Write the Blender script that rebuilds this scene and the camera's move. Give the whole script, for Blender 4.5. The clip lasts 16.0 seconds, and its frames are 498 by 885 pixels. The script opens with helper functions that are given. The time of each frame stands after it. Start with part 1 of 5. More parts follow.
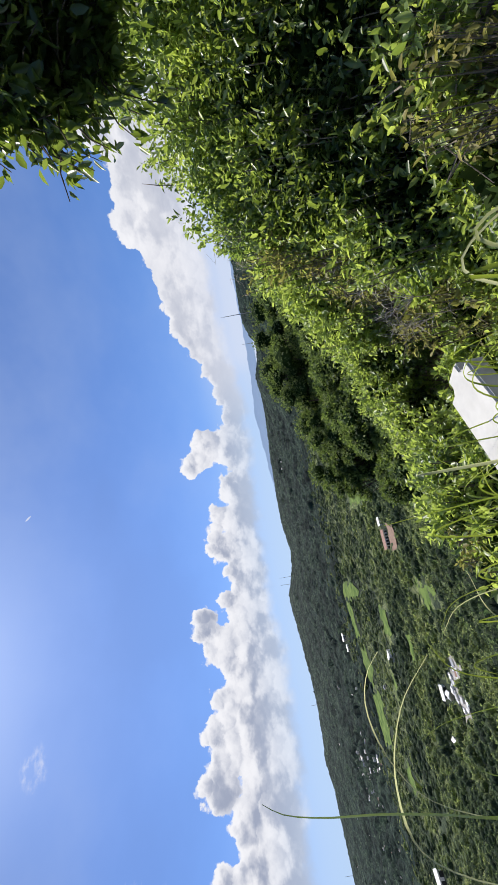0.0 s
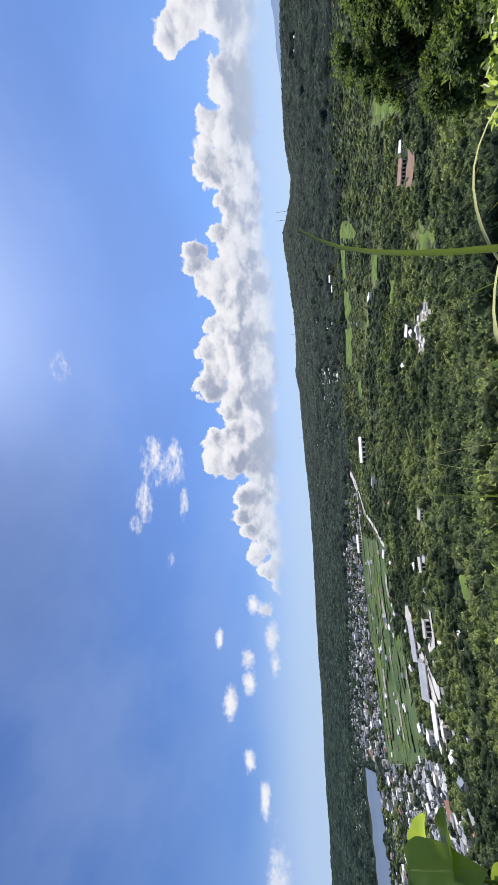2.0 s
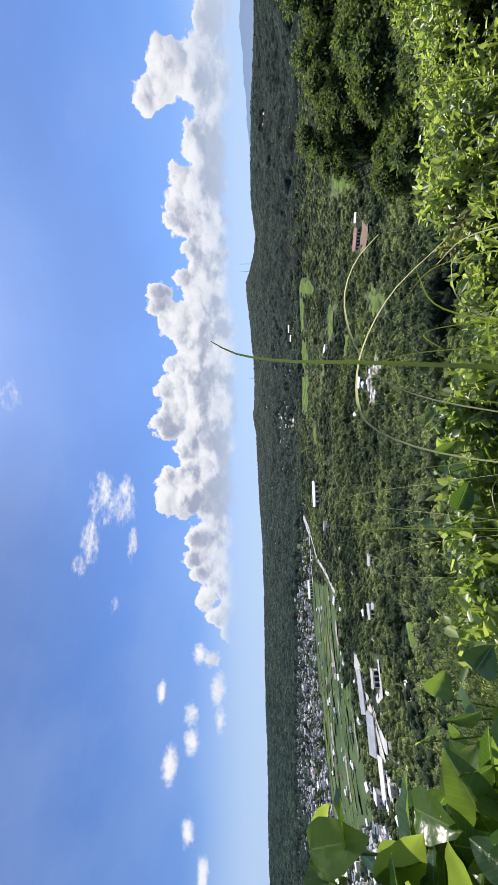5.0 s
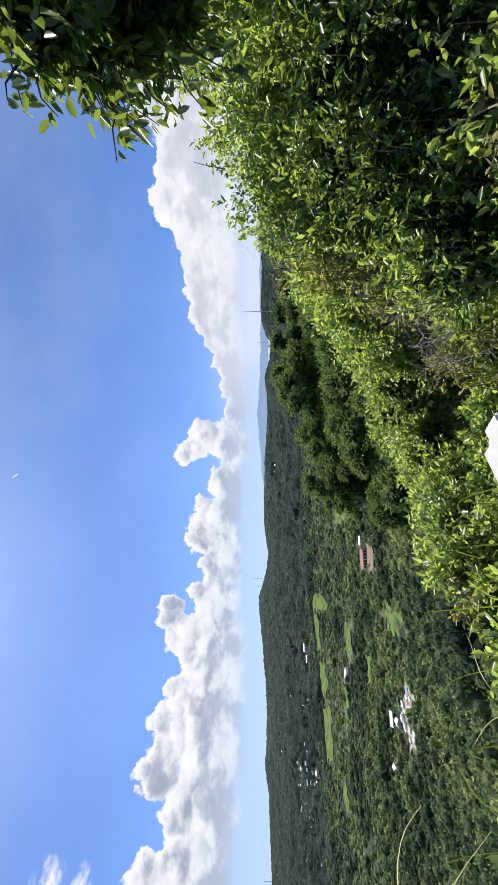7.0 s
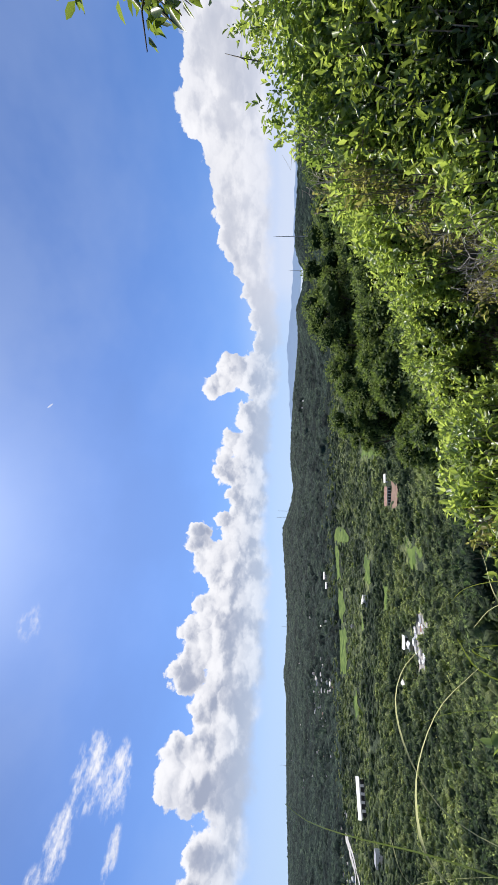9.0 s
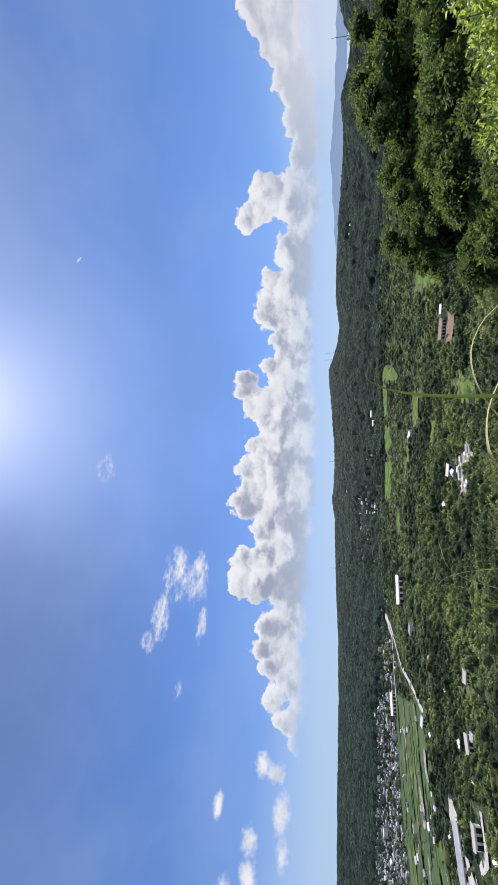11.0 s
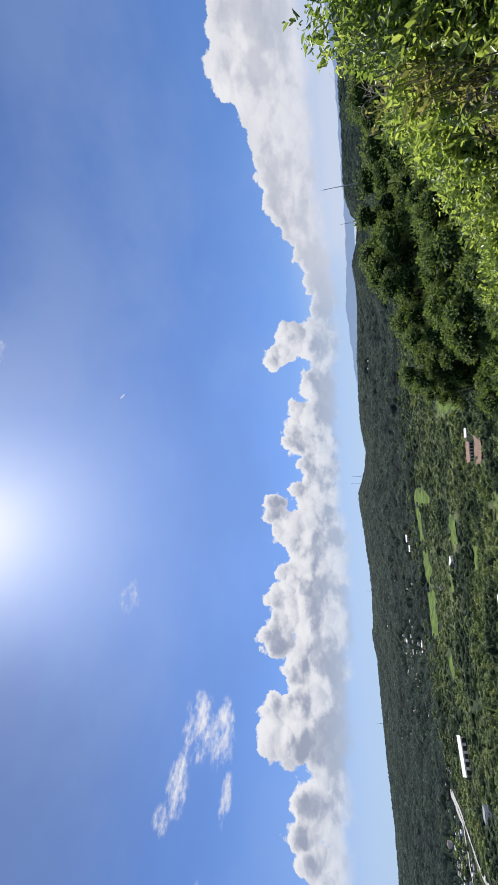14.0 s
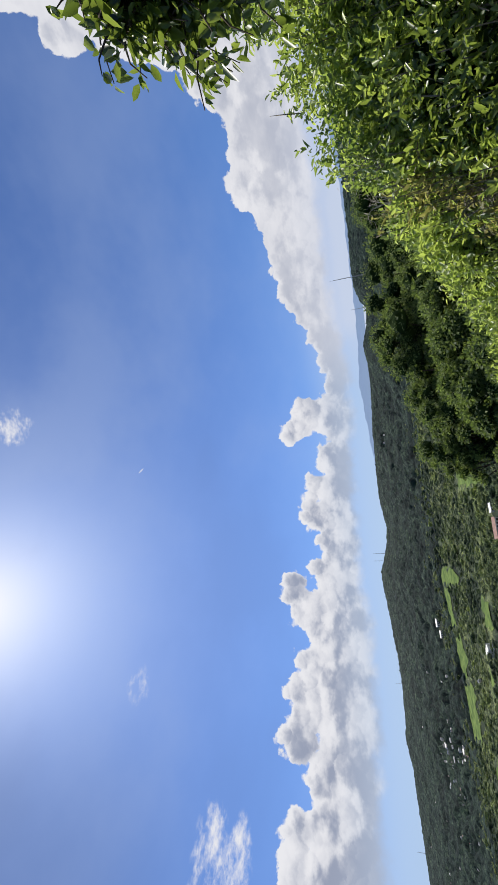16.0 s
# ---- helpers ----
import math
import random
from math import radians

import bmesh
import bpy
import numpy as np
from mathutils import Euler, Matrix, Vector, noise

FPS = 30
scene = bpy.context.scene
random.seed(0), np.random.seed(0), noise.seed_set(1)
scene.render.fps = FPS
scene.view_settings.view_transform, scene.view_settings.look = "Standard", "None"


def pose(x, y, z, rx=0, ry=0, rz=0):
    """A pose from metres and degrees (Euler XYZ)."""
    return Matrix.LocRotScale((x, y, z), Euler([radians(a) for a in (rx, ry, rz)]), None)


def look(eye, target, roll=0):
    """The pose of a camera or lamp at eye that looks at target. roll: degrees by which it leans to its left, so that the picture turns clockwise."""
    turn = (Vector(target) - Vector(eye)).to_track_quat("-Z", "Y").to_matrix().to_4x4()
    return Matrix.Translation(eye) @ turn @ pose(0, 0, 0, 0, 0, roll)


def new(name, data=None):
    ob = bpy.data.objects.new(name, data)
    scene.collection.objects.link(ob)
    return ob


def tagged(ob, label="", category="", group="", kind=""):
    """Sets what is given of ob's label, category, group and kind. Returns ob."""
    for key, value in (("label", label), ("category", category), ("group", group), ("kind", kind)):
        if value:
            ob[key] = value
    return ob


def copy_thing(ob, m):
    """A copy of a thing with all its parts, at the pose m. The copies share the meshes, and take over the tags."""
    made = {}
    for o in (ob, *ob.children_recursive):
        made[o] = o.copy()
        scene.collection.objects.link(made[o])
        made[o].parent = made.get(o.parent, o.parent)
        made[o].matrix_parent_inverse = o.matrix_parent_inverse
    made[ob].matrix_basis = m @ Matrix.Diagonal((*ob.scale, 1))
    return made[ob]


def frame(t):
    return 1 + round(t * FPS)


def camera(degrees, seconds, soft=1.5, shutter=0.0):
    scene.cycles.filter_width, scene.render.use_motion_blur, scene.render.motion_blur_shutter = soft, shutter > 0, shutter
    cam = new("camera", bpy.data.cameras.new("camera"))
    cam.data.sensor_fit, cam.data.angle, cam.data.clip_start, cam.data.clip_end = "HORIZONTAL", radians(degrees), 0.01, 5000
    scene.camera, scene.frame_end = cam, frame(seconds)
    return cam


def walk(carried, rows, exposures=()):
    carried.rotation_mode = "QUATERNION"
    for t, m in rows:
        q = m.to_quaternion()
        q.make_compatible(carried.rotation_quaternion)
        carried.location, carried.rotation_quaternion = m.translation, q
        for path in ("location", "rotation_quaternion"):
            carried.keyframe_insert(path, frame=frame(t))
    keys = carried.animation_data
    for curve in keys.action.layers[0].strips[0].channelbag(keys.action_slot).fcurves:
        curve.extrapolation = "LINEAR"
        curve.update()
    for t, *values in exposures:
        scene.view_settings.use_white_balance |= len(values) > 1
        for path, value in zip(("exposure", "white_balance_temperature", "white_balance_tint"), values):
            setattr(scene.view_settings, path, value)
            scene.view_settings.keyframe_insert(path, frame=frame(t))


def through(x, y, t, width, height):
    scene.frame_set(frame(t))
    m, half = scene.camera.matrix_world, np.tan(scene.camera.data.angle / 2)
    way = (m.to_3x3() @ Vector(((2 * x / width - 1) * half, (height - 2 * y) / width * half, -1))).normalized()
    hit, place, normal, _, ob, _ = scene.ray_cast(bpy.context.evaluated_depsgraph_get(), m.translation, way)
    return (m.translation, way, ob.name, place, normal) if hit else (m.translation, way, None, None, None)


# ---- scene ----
cam = camera(61.84, 16.0)
PATH = [
    (0.0, (-0.026, -0.137, 1.569), (2.43, 99.80, 4.07), -100.41),
    (0.5, (-0.045, -0.114, 1.581), (-17.05, 97.99, 10.85), -98.75),
    (1.0, (-0.085, -0.084, 1.593), (-37.81, 91.48, 15.46), -96.69),
    (1.5, (-0.142, -0.040, 1.605), (-57.06, 80.87, 16.26), -94.95),
    (2.0, (-0.215, 0.013, 1.617), (-71.38, 69.45, 12.35), -93.48),
    (2.5, (-0.211, -0.018, 1.596), (-79.98, 60.00, 7.38), -93.02),
    (3.0, (-0.228, -0.032, 1.603), (-85.15, 52.71, 4.01), -93.16),
    (3.2, (-0.233, -0.029, 1.592), (-86.80, 50.00, 3.19), -93.07),
    (5.3, (-0.123, -0.055, 1.594), (-53.15, 84.73, 0.96), -90.61),
    (5.5, (-0.094, -0.042, 1.598), (-43.29, 90.15, 1.27), -90.34),
    (6.0, (-0.042, -0.019, 1.594), (-21.74, 97.59, 2.28), -89.84),
    (6.5, (0.001, -0.021, 1.606), (-6.83, 99.73, 3.07), -90.00),
    (7.0, (0.027, -0.036, 1.615), (1.85, 99.93, 3.55), -90.16),
    (7.5, (0.037, -0.034, 1.612), (5.40, 99.79, 4.17), -89.88),
    (8.0, (0.044, -0.038, 1.614), (4.17, 99.80, 5.49), -89.28),
    (8.5, (0.031, -0.044, 1.616), (-2.16, 99.76, 7.54), -88.65),
    (9.0, (-0.012, -0.070, 1.619), (-13.74, 98.63, 9.98), -88.29),
    (9.5, (-0.067, -0.077, 1.611), (-28.33, 95.19, 12.84), -88.23),
    (10.0, (-0.142, -0.102, 1.611), (-44.53, 88.28, 16.41), -88.55),
    (10.2, (-0.171, -0.108, 1.622), (-49.31, 85.45, 17.92), -89.01),
    (12.5, (-0.135, -0.090, 1.641), (-38.51, 89.12, 25.49), -91.46),
    (13.0, (-0.116, -0.081, 1.638), (-32.91, 91.49, 24.84), -92.22),
    (13.5, (-0.093, -0.067, 1.650), (-25.89, 93.67, 25.05), -93.00),
    (14.0, (-0.087, -0.047, 1.654), (-19.76, 94.91, 26.06), -93.51),
    (14.5, (-0.061, -0.016, 1.662), (-14.99, 95.42, 27.52), -93.93),
    (15.0, (-0.057, -0.016, 1.663), (-11.05, 95.66, 28.60), -94.51),
    (15.5, (-0.064, -0.028, 1.662), (-6.68, 95.92, 29.07), -95.40),
    (16.0, (-0.063, -0.027, 1.663), (-1.73, 96.30, 28.48), -96.35),
]
walk(cam, [(t, look(eye, target, roll)) for t, eye, target, roll in PATH],
     [(0.0, 0.27), (1.0, 0.12), (2.5, 0.36), (3.2, 0.4), (5.5, 0.3), (7.5, 0.42), (10.0, 0.25), (12.5, 0.15), (14.0, 0.15), (15.0, 0.05), (16.0, 0.1)])

# ---- light ----
SUN_AZ, SUN_EL = -24.0, 48.0          # bearing to the right of ahead (+y), height, degrees
world = bpy.data.worlds.new("sky")
scene.world = world
world.use_nodes = True
wn, wl = world.node_tree.nodes, world.node_tree.links
SKY = 0.092                          # strength of the clear sky
sky = wn.new("ShaderNodeTexSky")
sky.sky_type = "NISHITA"
sky.sun_disc = False
sky.sun_elevation, sky.sun_rotation = radians(SUN_EL + 4.2), radians(SUN_AZ)
sky.altitude, sky.air_density, sky.dust_density, sky.ozone_density = 150, 1.0, 0.7, 3.5
def wnode(kind, **inputs):
    node = wn.new(kind)
    for k, v in inputs.items():
        socket = node.inputs[int(k[1:])]
        if isinstance(v, bpy.types.NodeSocket):
            wl.new(v, socket)
        else:
            socket.default_value = v
    return node


def calc(op, a, b=0.0, c=0.0):
    node = wn.new("ShaderNodeMath")
    node.operation = op
    for k, v in enumerate((a, b, c)):
        if isinstance(v, bpy.types.NodeSocket):
            wl.new(v, node.inputs[k])
        else:
            node.inputs[k].default_value = v
    return node.outputs[0]


def soft_step(x, lo, hi):
    node = wn.new("ShaderNodeMapRange")
    node.interpolation_type = "SMOOTHSTEP"
    for k, v in ((0, x), (1, lo), (2, hi)):
        if isinstance(v, bpy.types.NodeSocket):
            wl.new(v, node.inputs[k])
        else:
            node.inputs[k].default_value = v
    return node.outputs[0]


def blend(f, a, b, kind="MIX"):
    node = wn.new("ShaderNodeMix")
    node.data_type, node.blend_type = "RGBA", kind
    for k, v in ((0, f), (6, a), (7, b)):
        if isinstance(v, bpy.types.NodeSocket):
            wl.new(v, node.inputs[k])
        else:
            node.inputs[k].default_value = v if k == 0 else (*v, 1)
    return node.outputs[2]


coord, lift, unit = wn.new("ShaderNodeTexCoord"), wn.new("ShaderNodeVectorMath"), wn.new("ShaderNodeVectorMath")
lift.operation, unit.operation = "ADD", "NORMALIZE"
lift.inputs[1].default_value = (0, 0, 0.10)
wl.new(coord.outputs["Generated"], lift.inputs[0])
wl.new(lift.outputs[0], unit.inputs[0])
wl.new(unit.outputs[0], sky.inputs["Vector"])
split = wnode("ShaderNodeSeparateXYZ", _0=coord.outputs["Generated"])
W_AZ = calc("MULTIPLY", calc("ARCTAN2", split.outputs[0], split.outputs[1]), 57.2958)
W_EL = calc("MULTIPLY", calc("ARCSINE", split.outputs[2]), 57.2958)

# body of the cumulus bank: bearing, height of its top, height of its base (degrees)
BANK = [(-68, 2.0, 3.9), (-65, 3.6, 3.0), (-62, 4.4, 2.9), (-57, 5.4, 2.9), (-51.5, 5.6, 2.8), (-47, 8.2, 2.7), (-42, 7.8, 2.4), (-38, 9.0, 2.2), (-31, 9.0, 1.9), (-26, 8.0, 1.9), (-22, 8.0, 2.0), (-17, 7.2, 2.3), (-12, 7.0, 2.4), (-6, 6.0, 2.1), (-2, 5.2, 1.6), (2, 4.8, 1.2), (5.5, 4.4, 1.2), (8.4, 5.0, 1.6), (12, 6.1, 2.0), (15.2, 7.4, 2.2), (17, 8.9, 2.3), (20, 9.2, 2.4), (24, 9.7, 2.4), (27.6, 10.6, 2.4), (30.5, 12.9, 2.5), (34, 12.0, 2.5), (37, 11.2, 2.5), (42, 14.5, 2.5), (47, 21.5, 2.5), (50, 25.5, 2.5), (53, 29.0, 2.5), (60, 33.0, 2.5)]
# heaps that rise out of it: bearing, height, radius
HEAPS_AHEAD = [(1.7, 5.5, 2.9), (1.8, 7.2, 2.5), (3.5, 8.0, 0.9), (0.5, 8.7, 2.1), (-0.7, 9.6, 1.5), (0.7, 9.8, 1.2), (-4.8, 4.8, 2.4), (-8.4, 6.5, 2.4), (-11.6, 7.0, 2.6), (-16.2, 5.4, 2.6), (-20.6, 11.2, 1.8), (-22.2, 10.6, 2.2), (-24.0, 9.0, 2.7), (-18.9, 7.0, 2.1), (-27.0, 7.0, 2.2), (-29.8, 9.3, 2.0), (-32.8, 9.9, 2.5), (-35.2, 9.4, 2.4), (-37.6, 10.6, 2.5), (-40.6, 7.7, 2.5)]
HEAPS_ASIDE = [(-45.2, 10.9, 1.9), (-47.5, 11.0, 2.4), (-48.0, 8.4, 2.8), (-44.5, 7.6, 2.6), (-49.0, 5.8, 2.0), (-53.4, 6.6, 2.2), (-55.4, 7.2, 2.0), (-57.6, 5.8, 2.1), (-60.8, 6.0, 1.7), (-63.0, 4.2, 1.4), (-64.8, 3.4, 0.9), (-12.0, 9.0, 0.7), (49.2, 23.4, 2.6)]


def outline(column):
    r = wn.new("ShaderNodeValToRGB")
    while len(r.color_ramp.elements) < len(BANK):
        r.color_ramp.elements.new(0.5)
    for e, row in zip(r.color_ramp.elements, BANK):
        e.position = (row[0] + 70) / 140
        e.color = (row[column] / 40,) * 3 + (1,)
    r.color_ramp.interpolation = "EASE"
    wl.new(calc("MULTIPLY_ADD", W_AZ, 1 / 140, 0.5), r.inputs[0])
    return calc("MULTIPLY", r.outputs[0], 40.0)


def sky_noise(up, scale, detail, rough, z=0.0, wide=1.0, turn=0.0):
    v = wnode("ShaderNodeCombineXYZ", _0=calc("MULTIPLY", W_AZ, 1 / wide), _1=calc("ADD", W_EL, up), _2=z).outputs[0]
    if turn:
        rot = wnode("ShaderNodeVectorRotate", _0=v)
        rot.rotation_type = "Z_AXIS"
        rot.inputs["Angle"].default_value = radians(turn)
        v = rot.outputs[0]
    t = wn.new("ShaderNodeTexNoise")
    t.inputs["Scale"].default_value, t.inputs["Detail"].default_value, t.inputs["Roughness"].default_value = scale, detail, rough
    wl.new(v, t.inputs["Vector"])
    return t.outputs[0], v


warp_x, plane = sky_noise(0.0, 0.8, 4, 0.6)
warp_y, _ = sky_noise(0.0, 0.8, 4, 0.6, 9.0)
bent = wnode("ShaderNodeVectorMath", _0=plane, _1=wnode("ShaderNodeCombineXYZ", _0=calc("MULTIPLY_ADD", warp_x, 1.7, -0.85), _1=calc("MULTIPLY_ADD", warp_y, 1.7, -0.85)).outputs[0])
bent.operation = "ADD"


def heaps(scale, z):
    """Round cauliflower heaps: distance from the middle of the heap, and height of the point in it."""
    t = wn.new("ShaderNodeTexVoronoi")
    t.voronoi_dimensions, t.feature = "2D", "SMOOTH_F1"
    t.inputs["Scale"].default_value, t.inputs["Smoothness"].default_value = scale, 0.4
    moved = wnode("ShaderNodeVectorMath", _0=bent.outputs[0], _1=(z, z * 0.7, 0))
    moved.operation = "ADD"
    wl.new(moved.outputs[0], t.inputs["Vector"])
    rel = wnode("ShaderNodeVectorMath", _0=moved.outputs[0], _1=t.outputs["Position"])
    rel.operation = "SUBTRACT"
    return t.outputs["Distance"], calc("MULTIPLY", wnode("ShaderNodeSeparateXYZ", _0=rel.outputs[0]).outputs[1], scale)


top, base = outline(1), outline(2)
cloudy, _ = sky_noise(0.0, 0.30, 8, 0.6, 3.0)
folds, _ = sky_noise(0.0, 0.20, 5, 0.55, 5.0, 1.5)
streaks, _ = sky_noise(0.0, 0.30, 6, 0.6, 17.0, 2.6, 16.0)
thin, _ = sky_noise(0.0, 0.045, 5, 0.55, 21.0, 1.5, 20.0)
fringe, _ = sky_noise(0.0, 1.6, 6, 0.65, 7.0)
(d1, u1), (d2, u2), (d3, u3) = heaps(0.30, 0.0), heaps(0.62, 13.0), heaps(1.5, 31.0)
place = wnode("ShaderNodeSeparateXYZ", _0=bent.outputs[0])
bent_az = calc("ADD", calc("MULTIPLY", W_AZ, 0.62), calc("MULTIPLY", place.outputs[0], 0.38))
bent_el = calc("ADD", calc("MULTIPLY", W_EL, 0.62), calc("MULTIPLY", place.outputs[1], 0.38))
body, sunward = calc("SUBTRACT", top, W_EL), calc("MULTIPLY_ADD", calc("SUBTRACT", W_EL, 4.0), 0.08, 0.0)
for a, e, r in HEAPS_AHEAD + HEAPS_ASIDE:
    du, dv = calc("SUBTRACT", bent_az, a), calc("SUBTRACT", bent_el, e)
    inside = calc("SUBTRACT", r, calc("SQRT", calc("ADD", calc("MULTIPLY", du, du), calc("MULTIPLY", dv, dv))))
    to_sun = max(-0.5, min(0.5, (SUN_AZ - a) / 40))
    side = calc("MULTIPLY_ADD", du, to_sun / r, calc("MULTIPLY", dv, 0.75 / r))
    nearer = soft_step(calc("SUBTRACT", inside, body), -0.7, 0.7)
    sunward = calc("ADD", sunward, calc("MULTIPLY", nearer, calc("SUBTRACT", side, sunward)))
    body = calc("SMOOTH_MAX", body, inside, 0.9)
rugged = calc("ADD", calc("ADD", calc("MULTIPLY_ADD", d1, -0.9, 0.4), calc("MULTIPLY_ADD", d2, -1.1, 0.42)), calc("ADD", calc("MULTIPLY_ADD", d3, -0.42, 0.14), calc("MULTIPLY_ADD", fringe, 0.5, -0.25)))
depth = calc("ADD", body, rugged)
bank = calc("MULTIPLY", soft_step(depth, 0.0, 0.32), soft_step(calc("ADD", calc("SUBTRACT", W_EL, base), calc("MULTIPLY_ADD", cloudy, 3.0, -1.5)), -1.0, 0.9))

# scraps of cloud beside the bank: bearing, height, half width, half height
SCRAPS = [(-67, 6.5, 1.1, 0.8), (-67.8, 4.8, 0.9, 1.0), (-71, 10.7, 1.2, 0.45), (-70.8, 4.2, 1.8, 0.8), (-74, 3.9, 1.4, 0.7), (-73.3, 7.2, 1.2, 0.8), (-76, 7.0, 1.2, 0.8), (-78, 9.2, 1.7, 0.7), (-83.5, 6.9, 1.1, 0.6), (-86.5, 5.2, 1.4, 0.5), (-95, 3.8, 4.4, 1.1), (-9.6, 8.9, 0.7, 0.4)]
scrap = None
for a, e, w, h in ((q[0], q[1], q[2] * 1.3, q[3] * 1.25) for q in SCRAPS):
    u = calc("MULTIPLY_ADD", W_AZ, 1 / w, -a / w)
    v = calc("MULTIPLY_ADD", W_EL, 1 / h, -e / h)
    d = calc("SUBTRACT", 1.0, calc("SQRT", calc("ADD", calc("MULTIPLY", u, u), calc("MULTIPLY", v, v))))
    scrap = d if scrap is None else calc("MAXIMUM", scrap, d)
scraps = soft_step(calc("ADD", scrap, calc("ADD", calc("MULTIPLY_ADD", cloudy, 1.4, -0.7), calc("MULTIPLY_ADD", fringe, 1.2, -0.68))), -0.1, 0.85)

# thin fibrous cloud high above
WISPS = [(-47.5, 19.2, 4.0, 1.9, 1.0), (-48.0, 16.4, 3.8, 1.5, 1.0), (-53.4, 20.6, 3.2, 1.3, 0.95), (-53.8, 15.4, 2.6, 0.7, 0.85), (-56.4, 21.6, 1.6, 0.9, 0.8), (-61.5, 17.1, 1.5, 0.6, 0.7), (6.0, 44.6, 3.6, 2.2, 0.85), (-33.2, 29.4, 2.6, 1.6, 0.42)]
fibre, _ = sky_noise(0.0, 0.95, 9, 0.7, 11.0, 2.4, 14.0)
wisps = None
for a, e, w, h, k in WISPS:
    u = calc("MULTIPLY_ADD", W_AZ, 1 / w, -a / w)
    v = calc("MULTIPLY_ADD", W_EL, 1 / h, -e / h)
    d = calc("MULTIPLY", soft_step(calc("ADD", calc("MULTIPLY", u, u), calc("MULTIPLY", v, v)), 1.6, 0.0), k)
    wisps = d if wisps is None else calc("MAXIMUM", wisps, d)
wisps = calc("MULTIPLY", soft_step(calc("ADD", calc("MULTIPLY", wisps, 0.62), calc("MULTIPLY_ADD", fibre, 2.6, -1.42)), 0.05, 0.95), soft_step(wisps, 0.0, 0.7))

# light on the heaps: bright towards the sun and at thin rims, grey in folds and under the swellings
left_bank = soft_step(W_AZ, 3.0, 14.0)
lit = calc("MULTIPLY_ADD", sunward, 0.40, 0.64)
lit = calc("ADD", lit, calc("ADD", calc("MULTIPLY", u2, 0.20), calc("ADD", calc("MULTIPLY", u1, 0.26), calc("MULTIPLY", u3, 0.07))))
lit = calc("ADD", lit, calc("ADD", calc("MULTIPLY_ADD", d2, -0.18, 0.07), calc("MULTIPLY_ADD", fringe, 0.16, -0.08)))
lit = calc("ADD", lit, calc("MULTIPLY", soft_step(depth, 0.7, 0.05), 0.14))
lit = calc("SUBTRACT", lit, calc("MULTIPLY", soft_step(calc("ADD", folds, calc("MULTIPLY", d1, 0.12)), 0.61, 0.47), calc("MULTIPLY", soft_step(depth, 0.2, 1.6), 0.60)))
lit = soft_step(lit, -0.05, 1.0)
lit = calc("ADD", lit, calc("MULTIPLY", calc("SUBTRACT", calc("MULTIPLY_ADD", streaks, 1.5, 0.0), lit), calc("MULTIPLY", left_bank, 0.5)))
cloud_colour = blend(lit, (0.34, 0.38, 0.50), (0.88, 0.88, 0.92))
air = blend(1.0, sky.outputs[0], (0.665, 0.88, 1.28), "MULTIPLY")
air = blend(1.0, air, (SKY, SKY, SKY), "MULTIPLY")
air = blend(calc("MULTIPLY", soft_step(thin, 0.42, 0.72), 0.18), air, (0.52, 0.62, 0.84))
air = blend(calc("MULTIPLY", soft_step(thin, 0.50, 0.30), 0.16), air, (0.13, 0.22, 0.50))
murk = calc("MULTIPLY", calc("MULTIPLY", soft_step(W_AZ, -34.0, -54.0), soft_step(W_AZ, -84.0, -66.0)), calc("MULTIPLY", soft_step(W_EL, 18.0, 34.0), calc("MULTIPLY_ADD", thin, -0.7, 0.75)))
air = blend(murk, air, (0.145, 0.215, 0.43))
# the bright ring of air round the sun
to_sun = wnode("ShaderNodeVectorMath", _0=coord.outputs["Generated"], _1=(math.sin(radians(SUN_AZ)) * math.cos(radians(SUN_EL)), math.cos(radians(SUN_AZ)) * math.cos(radians(SUN_EL)), math.sin(radians(SUN_EL))))
to_sun.operation = "DOT_PRODUCT"
off_sun = calc("MULTIPLY", calc("ARCCOSINE", calc("MINIMUM", to_sun.outputs["Value"], 1.0)), 57.2958)
ring = calc("ADD", calc("MULTIPLY", calc("EXPONENT", calc("MULTIPLY", calc("POWER", calc("DIVIDE", off_sun, 6.0), 1.5), -1.0)), 0.8), calc("MULTIPLY", calc("EXPONENT", calc("DIVIDE", off_sun, -11.0)), 0.16))
air = blend(calc("MINIMUM", ring, 1.0), air, (1.08, 1.08, 1.12))
su, sv = calc("ADD", W_AZ, 3.5), calc("SUBTRACT", W_EL, 30.4)
trail = calc("ADD", calc("POWER", calc("MULTIPLY", calc("ADD", su, sv), 5.5), 2.0), calc("POWER", calc("MULTIPLY", calc("SUBTRACT", su, sv), 1.3), 2.0))
cover = calc("MAXIMUM", calc("MAXIMUM", bank, scraps), calc("MAXIMUM", wisps, calc("MULTIPLY", soft_step(trail, 1.0, 0.2), 0.6)))
whole = blend(cover, air, cloud_colour)
# haze towards the horizon lies over the foot of the clouds
haze = blend(left_bank, (0.55, 0.67, 0.86), (0.68, 0.73, 0.86))
veil = calc("MAXIMUM", calc("MULTIPLY", soft_step(W_EL, 8.0, 0.0), 0.62), calc("MULTIPLY", calc("MULTIPLY", soft_step(calc("ADD", W_EL, calc("MULTIPLY_ADD", cloudy, 2.4, -1.2)), 6.0, 0.5), left_bank), 0.8))
wl.new(blend(veil, whole, haze), wn["Background"].inputs[0])
wn["Background"].inputs[1].default_value = 0.87


